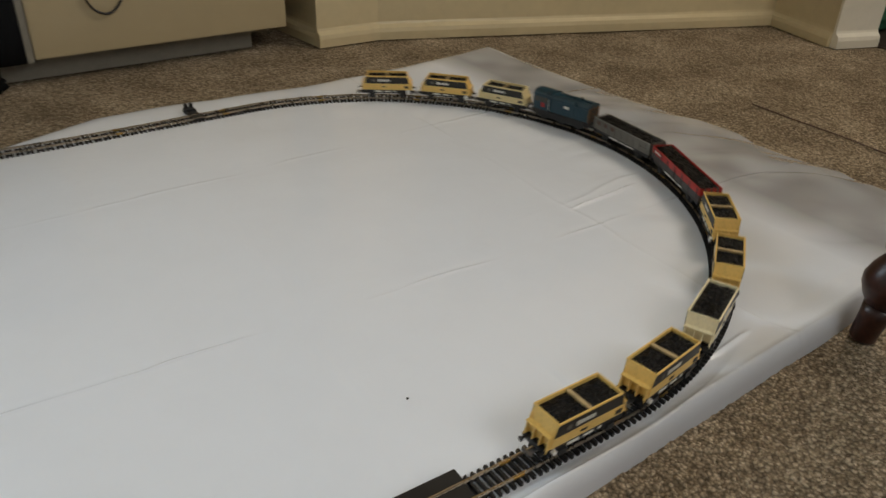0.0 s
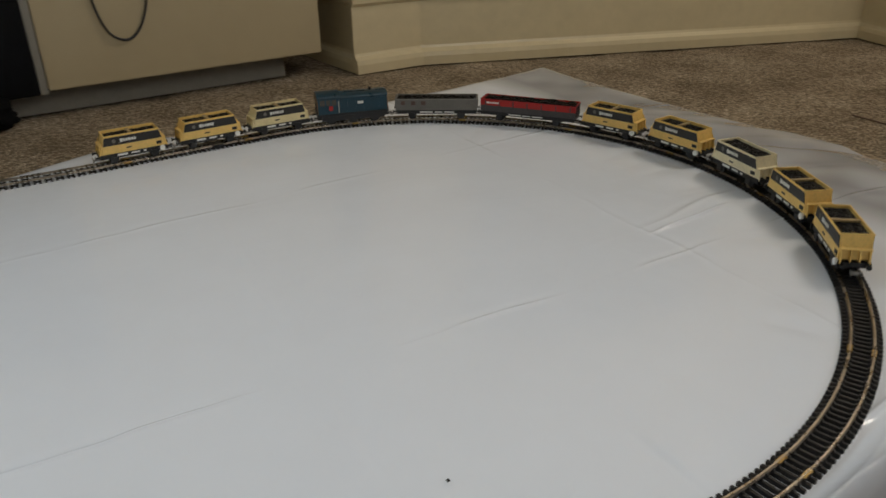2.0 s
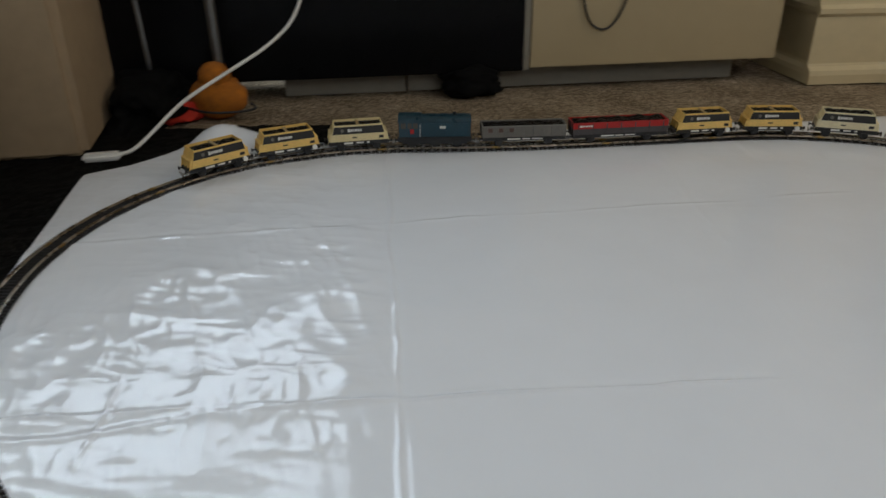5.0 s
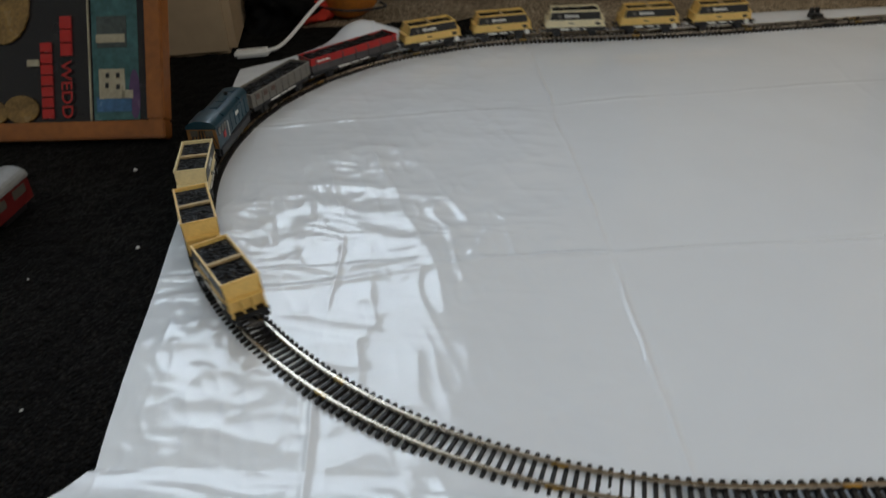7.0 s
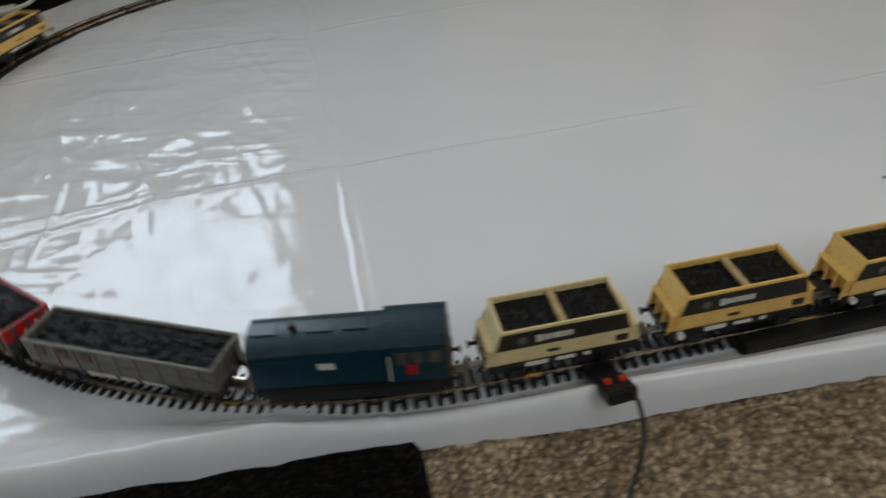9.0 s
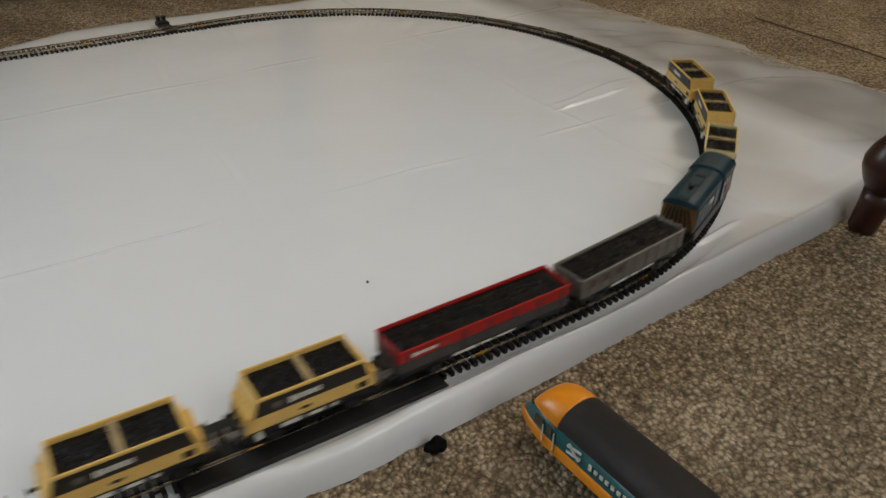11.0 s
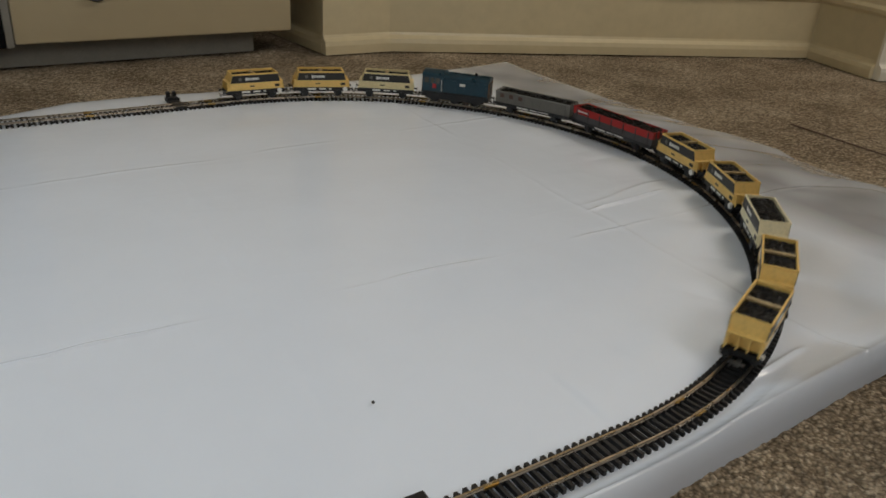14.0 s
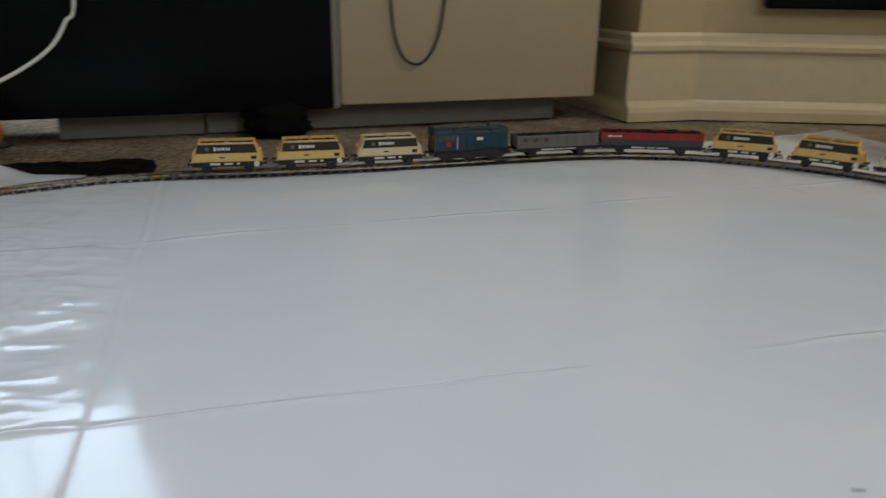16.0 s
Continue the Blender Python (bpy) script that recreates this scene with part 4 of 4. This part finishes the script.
# ---- rolling stock: x ahead, z up from the rail's top ----
def running_gear(root, axles, length, wheel=0.0062, frame=0.024, sole=0.0125, mat=BLACKPLASTIC):
    bm = bmesh.new()
    box(bm, (0, 0, sole), (length, frame, 0.004), 0.0006)
    part("underframe", bm, mat, root)
    for y in (-0.0125, 0.0125):
        bm = bmesh.new()
        box(bm, (0, y, sole - 0.0005), (length, 0.0018, 0.006), 0.0004)
        part("solebar", bm, mat, root)
    for x in axles:
        bm = bmesh.new()
        rod(bm, (x, -0.012, wheel), (x, 0.012, wheel), 0.001)
        ax = part("axle", bm, STEEL, root)
        for y in (-0.0085, 0.0085):
            bm = bmesh.new()
            rod(bm, (x, y - 0.0012, wheel), (x, y + 0.0012, wheel), wheel, n=20)
            part("wheel", bm, BLACKPLASTIC, ax)
        for y in (-0.0138, 0.0138):
            bm = bmesh.new()
            box(bm, (x, y, wheel + 0.0015), (0.010, 0.002, 0.008), 0.0008)
            part("axle_guard", bm, mat, root)
    for e in (-1, 1):
        bm = bmesh.new()
        box(bm, (e * length / 2, 0, sole), (0.0022, 0.031, 0.0055), 0.0004)
        part("buffer_beam", bm, mat, root)
        for y in (-0.0115, 0.0115):
            bm = bmesh.new()
            rod(bm, (e * length / 2, y, sole), (e * (length / 2 + 0.0055), y, sole), 0.0012, n=8)
            rod(bm, (e * (length / 2 + 0.0055), y, sole), (e * (length / 2 + 0.0065), y, sole), 0.0026, n=12)
            part("buffer", bm, mat, root)
        bm = bmesh.new()
        box(bm, (e * (length / 2 + 0.003), 0, 0.0065), (0.012, 0.004, 0.0016))
        box(bm, (e * (length / 2 + 0.008), 0, 0.0085), (0.0016, 0.012, 0.0016))
        box(bm, (e * (length / 2 + 0.0085), 0.004, 0.0075), (0.002, 0.0016, 0.005))
        part("coupling", bm, STEEL, root)


def coal_heap(root, x0, x1, half, z, high, seed):
    nx, ny = 34, 22
    X, Y = np.meshgrid(np.linspace(x0, x1, nx), np.linspace(-half, half, ny))
    edge = np.clip(np.minimum(np.minimum(X - x0, x1 - X), half - np.abs(Y)) / 0.006, 0, 1)
    Z = z + high * edge * 0.6 + (0.0012 * value_noise(X, Y, 0.0030, seed) + 0.0008 * value_noise(X, Y, 0.0017, seed + 1)) * (0.3 + 0.7 * edge) + high * 0.5 * edge * value_noise(X, Y, 0.012, seed + 2)
    me_ob = grid_mesh("coal_load", X, Y, Z, COAL)
    me_ob.data.polygons.foreach_set("use_smooth", np.zeros(len(me_ob.data.polygons), bool))
    me_ob.parent = root


def open_box(bm, xb, xt, yb, yt, z0, z1, wall_t):
    """A box open at the top whose ends and sides slope from (xb, yb) below to (xt, yt) above."""
    o = [[bm.verts.new((sx * x, sy * y, z)) for sx, sy in ((-1, -1), (1, -1), (1, 1), (-1, 1))] for x, y, z in ((xb, yb, z0), (xt, yt, z1), (xt - wall_t, yt - wall_t, z1), (xt - wall_t, yt - wall_t, z1 - 0.006))]
    bm.faces.new(o[0][::-1])
    bm.faces.new(o[3])
    for a, b in zip(o, o[1:]):
        for j in range(4):
            bm.faces.new((a[j], a[(j + 1) % 4], b[(j + 1) % 4], b[j]))
    return bm


def bars(root, x0, z, y, widths, high, mat, gap=0.0007, name="letter_bar"):
    x = x0
    for k, w in enumerate(widths):
        bm = bmesh.new()
        box(bm, (x + w / 2 * (1 if y < 0 else -1), y, z), (w, 0.0005, high if k else high * 1.3))
        part(name, bm, mat, root)
        x += (w + gap) * (1 if y < 0 else -1)


def hopper(label, mat, seed, divider=True, high=0.0015, disc=True):
    root = empty("hopper_wagon", Matrix(), label, "model wagon", "model train")
    running_gear(root, (-0.027, 0.027), 0.088)
    zt = 0.0405
    bm = bmesh.new()
    open_box(bm, 0.0400, 0.0355, 0.0145, 0.0152, 0.0245, zt, 0.0012)
    body = part("body", bm, mat, root)
    bm = bmesh.new()
    # lower hopper with flared ends
    o = [[bm.verts.new((sx * x, sy * y, z)) for sx, sy in ((-1, -1), (1, -1), (1, 1), (-1, 1))] for x, y, z in ((0.0400, 0.0138, 0.0155), (0.0412, 0.0146, 0.0175), (0.0400, 0.0147, 0.0248))]
    for a, b in zip(o, o[1:]):
        for j in range(4):
            bm.faces.new((a[j], a[(j + 1) % 4], b[(j + 1) % 4], b[j]))
    bm.faces.new(o[0][::-1])
    bm.faces.new(o[2])
    part("lower_hopper", bm, mat, root)
    # rim
    for y in (-1, 1):
        bm = bmesh.new()
        box(bm, (0, y * 0.0150, zt - 0.0002), (0.0722, 0.0017, 0.0020), 0.0004)
        part("rim", bm, mat, root)
    for x in (-1, 1):
        bm = bmesh.new()
        box(bm, (x * 0.0353, 0, zt - 0.0003), (0.0017, 0.0282, 0.0020), 0.0004)
        part("rim", bm, mat, root)
        bm = bmesh.new()
        box(bm, (x * 0.0412, 0, 0.0275), (0.0052, 0.0290, 0.0016), 0.0004)
        part("end_ledge", bm, mat, root)
        for y in (-0.0128, -0.0042, 0.0042, 0.0128):
            bm = bmesh.new()
            prism(bm, [(x * 0.0392, 0.0267), (x * 0.0434, 0.0267), (x * 0.0450, 0.0155), (x * 0.0400, 0.0155)], y - 0.0006, y + 0.0006)
            part("end_gusset", bm, mat, root)
        for y in (-0.0136, 0.0136):
            bm = bmesh.new()
            rod(bm, (x * 0.0455, y, 0.014), (x * 0.0385, y, 0.034), 0.0006, n=6)
            part("end_stanchion", bm, mat, root)
    if divider:
        bm = bmesh.new()
        box(bm, (0, 0, zt - 0.0013), (0.0044, 0.0282, 0.0022), 0.0004)
        part("divider", bm, DUSTY, root, "coal-dusted cross bar")
        coal_heap(root, 0.0015, 0.0344, 0.0140, zt - 0.0030, high, seed)
        coal_heap(root, -0.0344, -0.0015, 0.0140, zt - 0.0030, high, seed + 5)
    else:
        coal_heap(root, -0.0344, 0.0344, 0.0140, zt - 0.0030, high, seed)
    for y in (-1, 1):
        bm = bmesh.new()
        v = [bm.verts.new((sx, y * (0.0150 + 0.0007 * (z - 0.0245) / 0.016), z)) for sx, z in ((-0.0386, 0.0272), (0.0386, 0.0272), (0.0356, 0.0386), (-0.0356, 0.0386))]
        v2 = [bm.verts.new((q.co.x, q.co.y - y * 0.0012, q.co.z)) for q in v]
        bm.faces.new(v)
        bm.faces.new(v2[::-1])
        for j in range(4):
            bm.faces.new((v[j], v[(j + 1) % 4], v2[(j + 1) % 4], v2[j]))
        part("printed_band", bm, STRIPE, root, "black band")
        bars(root, -0.016 * (1 if y < 0 else -1), 0.0329, y * 0.01565, (0.0034, 0.0026, 0.0022, 0.0040, 0.0026, 0.0024), 0.0036, PRINT)
        bm = bmesh.new()
        rod(bm, (0.024 * y, y * 0.0148, 0.0329), (0.024 * y, y * 0.0158, 0.0329), 0.0026, n=14)
        part("emblem", bm, GREY, root, "grey round emblem")
        bm = bmesh.new()
        box(bm, (0.006 * y, y * 0.0147, 0.0215), (0.007, 0.0014, 0.0016))
        part("hopper_latch", bm, STRIPE, root)
        bm = bmesh.new()
        box(bm, (-0.034 * y, y * 0.0147, 0.0210), (0.007, 0.0014, 0.0040))
        part("data_panel", bm, STRIPE, root)
        bars(root, -0.022 * (1 if y < 0 else -1), 0.0128, y * 0.0139, (0.013, 0.011, 0.004), 0.0022, PRINT, 0.005, "solebar_mark")
        if disc:
            bm = bmesh.new()
            rod(bm, (-0.0375, y * 0.0135, 0.0125), (-0.0375, y * 0.0165, 0.0125), 0.0036 if y > 0 else 0.0022, n=18)
            part("brake_wheel", bm, WHITEDISC, root, "white brake wheel")
    return root


def shunter():
    root = empty("shunting_locomotive", Matrix(), "blue model diesel shunter with black and yellow striped ends", "model locomotive", "model train")
    running_gear(root, (-0.034, 0.0, 0.034), 0.108, wheel=0.0090, frame=0.026, sole=0.0125)
    for y in (-0.0155, 0.0155):
        bm = bmesh.new()
        box(bm, (0, y, 0.0115), (0.098, 0.0022, 0.009), 0.0006)
        part("outside_frame", bm, BLACKPLASTIC, root)
    bm = bmesh.new()
    box(bm, (0, 0, 0.0172), (0.112, 0.034, 0.0028), 0.0006)
    part("footplate", bm, BLACKPLASTIC, root)

    def arched(name, x0, x1, w, z0, ze, zr, mat, roofmat):
        bm = bmesh.new()
        prism(bm, [(x0, z0), (x1, z0), (x1, ze), (x0, ze)], -w, w)
        o = part(name, bm, mat, root)
        bm = bmesh.new()
        rings = [[bm.verts.new((x, -w * 1.02 * math.cos(a), ze + (zr - ze) * math.sin(a) ** 0.8)) for a in np.linspace(0, math.pi, 17)] for x in (x0 - 0.0008, x1 + 0.0008)]
        for j in range(16):
            bm.faces.new((rings[0][j], rings[0][j + 1], rings[1][j + 1], rings[1][j]))
        for r in rings:
            bm.faces.new(r)
        bm.faces.new((rings[0][0], rings[1][0], rings[1][-1], rings[0][-1]))
        part(name + "_roof", bm, roofmat, root, smooth=False)
        return o
    bonnet = arched("bonnet", -0.054, 0.020, 0.0156, 0.0185, 0.0405, 0.0482, BLUE, ROOFBLUE)
    cab = arched("cab", 0.0205, 0.054, 0.0170, 0.0185, 0.0415, 0.0505, BLUE, ROOFBLUE)
    for k, x in enumerate((-0.046, -0.034, -0.022, -0.010, 0.003)):
        for y in (-0.0158, 0.0158):
            bm = bmesh.new()
            box(bm, (x, y, 0.0300), (0.0098, 0.0010, 0.0185), 0.0003)
            part("bonnet_door", bm, BLUE, root)
    for x, w in ((0.029, 0.007), (0.0375, 0.006), (0.047, 0.007)):
        for y in (-0.0171, 0.0171):
            bm = bmesh.new()
            box(bm, (x, y, 0.0360), (w, 0.0010, 0.0085), 0.0003)
            part("cab_window", bm, PANE, root)
    for y in (-1, 1):
        bm = bmesh.new()
        box(bm, (-0.012, y * 0.0165, 0.0335), (0.009, 0.0005, 0.0042))
        part("emblem", bm, PRINT, root, "white emblem patch")
        bm = bmesh.new()
        box(bm, (0.034, y * 0.0172, 0.0275), (0.006, 0.0008, 0.007))
        part("crest", bm, RED, root, "red patch")
        bm = bmesh.new()
        rod(bm, (0.022, y * 0.0176, 0.020), (0.022, y * 0.0176, 0.038), 0.0005, n=6)
        part("handrail", bm, PRINT, root)
    # striped ends
    for x, w, h in ((-0.0543, 0.0154, 0.041), (0.0543, 0.0167, 0.041)):
        e = 1 if x > 0 else -1
        bm = bmesh.new()
        box(bm, (x, 0, (0.0190 + h) / 2), (0.0012, 2 * w, h - 0.0190))
        panel = part("end_panel", bm, WASPYELLOW, root, "yellow end with black stripes")
        for k in range(-3, 4):
            y0 = k * w / 3.2
            bm = bmesh.new()
            v = []
            for yy, zz in ((y0, 0.0195), (y0 + 0.0022, 0.0195), (y0 * 0.2 + 0.0022 + 0.002 * k, h - 0.001), (y0 * 0.2 + 0.002 * k, h - 0.001)):
                v.append(bm.verts.new((x + e * 0.0009, max(-w, min(w, yy)), zz)))
            v2 = [bm.verts.new((q.co.x - e * 0.0006, q.co.y, q.co.z)) for q in v]
            bm.faces.new(v)
            bm.faces.new(v2[::-1])
            for j in range(4):
                bm.faces.new((v[j], v[(j + 1) % 4], v2[(j + 1) % 4], v2[j]))
            part("stripe", bm, STRIPE, panel)
    for y in (-0.0085, 0.0085):
        bm = bmesh.new()
        box(bm, (0.0550, y, 0.0365), (0.0010, 0.0085, 0.0070), 0.0003)
        part("cab_window", bm, PANE, root)
    bm = bmesh.new()
    rod(bm, (-0.030, 0, 0.0479), (-0.030, 0, 0.0520), 0.0022, n=12)
    part("exhaust", bm, BLACKPLASTIC, root)
    for x in (-0.045, -0.015, 0.005):
        bm = bmesh.new()
        box(bm, (x, 0, 0.0483), (0.014, 0.010, 0.0012), 0.0005)
        part("roof_hatch", bm, ROOFBLUE, root)
    return root


def open_wagon(name, label, length, body_mats, rim_mat, seed, high, letters, zt=0.0355):
    root = empty(name, Matrix(), label, "model wagon", "model train")
    running_gear(root, (-length * 0.30, length * 0.30), length - 0.004, sole=0.0128)
    half = length / 2
    low, top = body_mats
    split = (0.0155 + zt) / 2
    bm = bmesh.new()
    box(bm, (0, 0, (0.0155 + split) / 2), (length, 0.0306, split - 0.0155), 0.0004)
    part("lower_side", bm, low, root)
    bm = bmesh.new()
    open_box(bm, half, half, 0.0153, 0.0153, split, zt, 0.0016)
    part("upper_side", bm, top, root)
    for y in (-1, 1):
        bm = bmesh.new()
        box(bm, (0, y * 0.0151, zt), (length + 0.001, 0.0016, 0.0016), 0.0004)
        part("rim", bm, rim_mat, root)
    for x in (-1, 1):
        bm = bmesh.new()
        box(bm, (x * (half - 0.0004), 0, zt), (0.0016, 0.0286, 0.0016), 0.0004)
        part("rim", bm, rim_mat, root)
        for y in (-0.009, 0.0, 0.009):
            bm = bmesh.new()
            box(bm, (x * (half + 0.0005), y, 0.026), (0.0014, 0.0018, 0.017))
            part("end_post", bm, low, root)
    n = 9 if length < 0.14 else 7
    for k in range(n):
        x = -half + 0.008 + k * (length - 0.016) / (n - 1)
        for y in (-1, 1):
            bm = bmesh.new()
            box(bm, (x, y * 0.0156, 0.024), (0.0014, 0.0012, 0.017))
            part("side_post", bm, low, root)
    coal_heap(root, -half + 0.0018, half - 0.0018, 0.0138, zt - 0.0014, high, seed)
    for y in (-1, 1):
        sgn = 1 if y < 0 else -1
        if letters:
            for k in range(3):
                bm = bmesh.new()
                box(bm, (sgn * (-half + 0.012 + 0.016 * k), y * 0.0160, 0.0270), (0.0065, 0.0006, 0.0060))
                part("letter_bar", bm, BROWN, root)
        else:
            bars(root, -sgn * (half - 0.010), 0.0290, y * 0.0159, (0.004, 0.003, 0.004, 0.003, 0.003), 0.0022, PRINT)
        bars(root, -sgn * half * 0.40, 0.0122, y * 0.0139, (0.02, 0.012, 0.016), 0.0016, PRINT, 0.003, "solebar_mark")
    return root


y1 = hopper("yellow model hopper wagon with a black band, loaded with coal", YELLOW, 101)
y2 = hopper("yellow model hopper wagon with a black band, loaded with coal", YELLOW, 131)
y3 = hopper("pale yellow model hopper wagon with a black band, loaded with coal", PALEYELLOW, 161, disc=False)
loco = shunter()
grey = open_wagon("mineral_wagon", "grey open model wagon loaded with coal", 0.128, (GREY, GREY), LIGHTGREY, 201, 0.0022, True, zt=0.0328)
red = open_wagon("long_wagon", "long red and dark grey open model wagon heaped with coal", 0.150, (DARKGREY, RED), RED, 231, 0.0042, False, zt=0.0336)
y4 = hopper("yellow model hopper wagon with a black band, loaded with coal", YELLOW, 261)
y5 = hopper("yellow model hopper wagon with a black band, loaded with coal", YELLOW, 291)
white = hopper("cream white model hopper wagon heaped with coal, no cross bar", CREAM, 321, divider=False, high=0.0045, disc=False)
y7 = hopper("yellow model hopper wagon with a black band, loaded with coal", YELLOW, 351)
y8 = hopper("yellow model hopper wagon with a black band, loaded with coal", YELLOW, 381)
TRAIN = ((y1, 0.053, 0.027), (y2, -0.055, 0.027), (y3, -0.162, 0.027), (loco, -0.279, 0.034), (grey, -0.414, 0.038), (red, -0.563, 0.045), (y4, -0.699, 0.027), (y5, -0.812, 0.027), (white, -0.925, 0.027), (y7, -1.036, 0.027), (y8, -1.146, 0.027))
# seconds, and how far along the oval the train has come
RUN = ((0.0, 1.100), (0.5, 1.211), (1.0, 1.319), (1.5, 1.428), (2.0, 1.555), (2.5, 1.685), (3.0, 1.793), (3.5, 1.884), (4.0, 1.971), (4.5, 2.065), (5.0, 2.163), (7.3, 2.909), (7.5, 2.980), (8.0, 3.170), (8.5, 3.349), (8.7, 3.420), (11.0, 4.262), (12.0, 4.600), (12.5, 4.753), (13.0, 4.893), (13.5, 5.018), (14.0, 5.133), (14.5, 5.242), (15.0, 5.363), (15.5, 5.495), (16.0, 5.630))


def run_at(t):
    """Smooth reading of RUN (Catmull-Rom with uneven steps)."""
    T, S = [r[0] for r in RUN], [r[1] for r in RUN]
    i = max(0, min(len(T) - 2, sum(t >= q for q in T) - 1))
    slope = []
    for k in (i, i + 1):
        a, b = max(k - 1, 0), min(k + 1, len(T) - 1)
        slope.append((S[b] - S[a]) / (T[b] - T[a]))
    h = T[i + 1] - T[i]
    u = (t - T[i]) / h
    return (2 * u ** 3 - 3 * u ** 2 + 1) * S[i] + (u ** 3 - 2 * u ** 2 + u) * h * slope[0] + (3 * u ** 2 - 2 * u ** 3) * S[i + 1] + (u ** 3 - u ** 2) * h * slope[1]


def motions():
    for ob, off, base in TRAIN:
        rows = []
        for k in range(81):
            t = k * 0.2
            s = run_at(t) + off
            f, b = on_track(s + base), on_track(s - base)
            c, d = (f + b) / 2, f - b
            rows.append((t, pose(c[0], c[1], RAILTOP, 0, 0, math.degrees(math.atan2(d[1], d[0])))))
        walk(ob, rows)


motions()
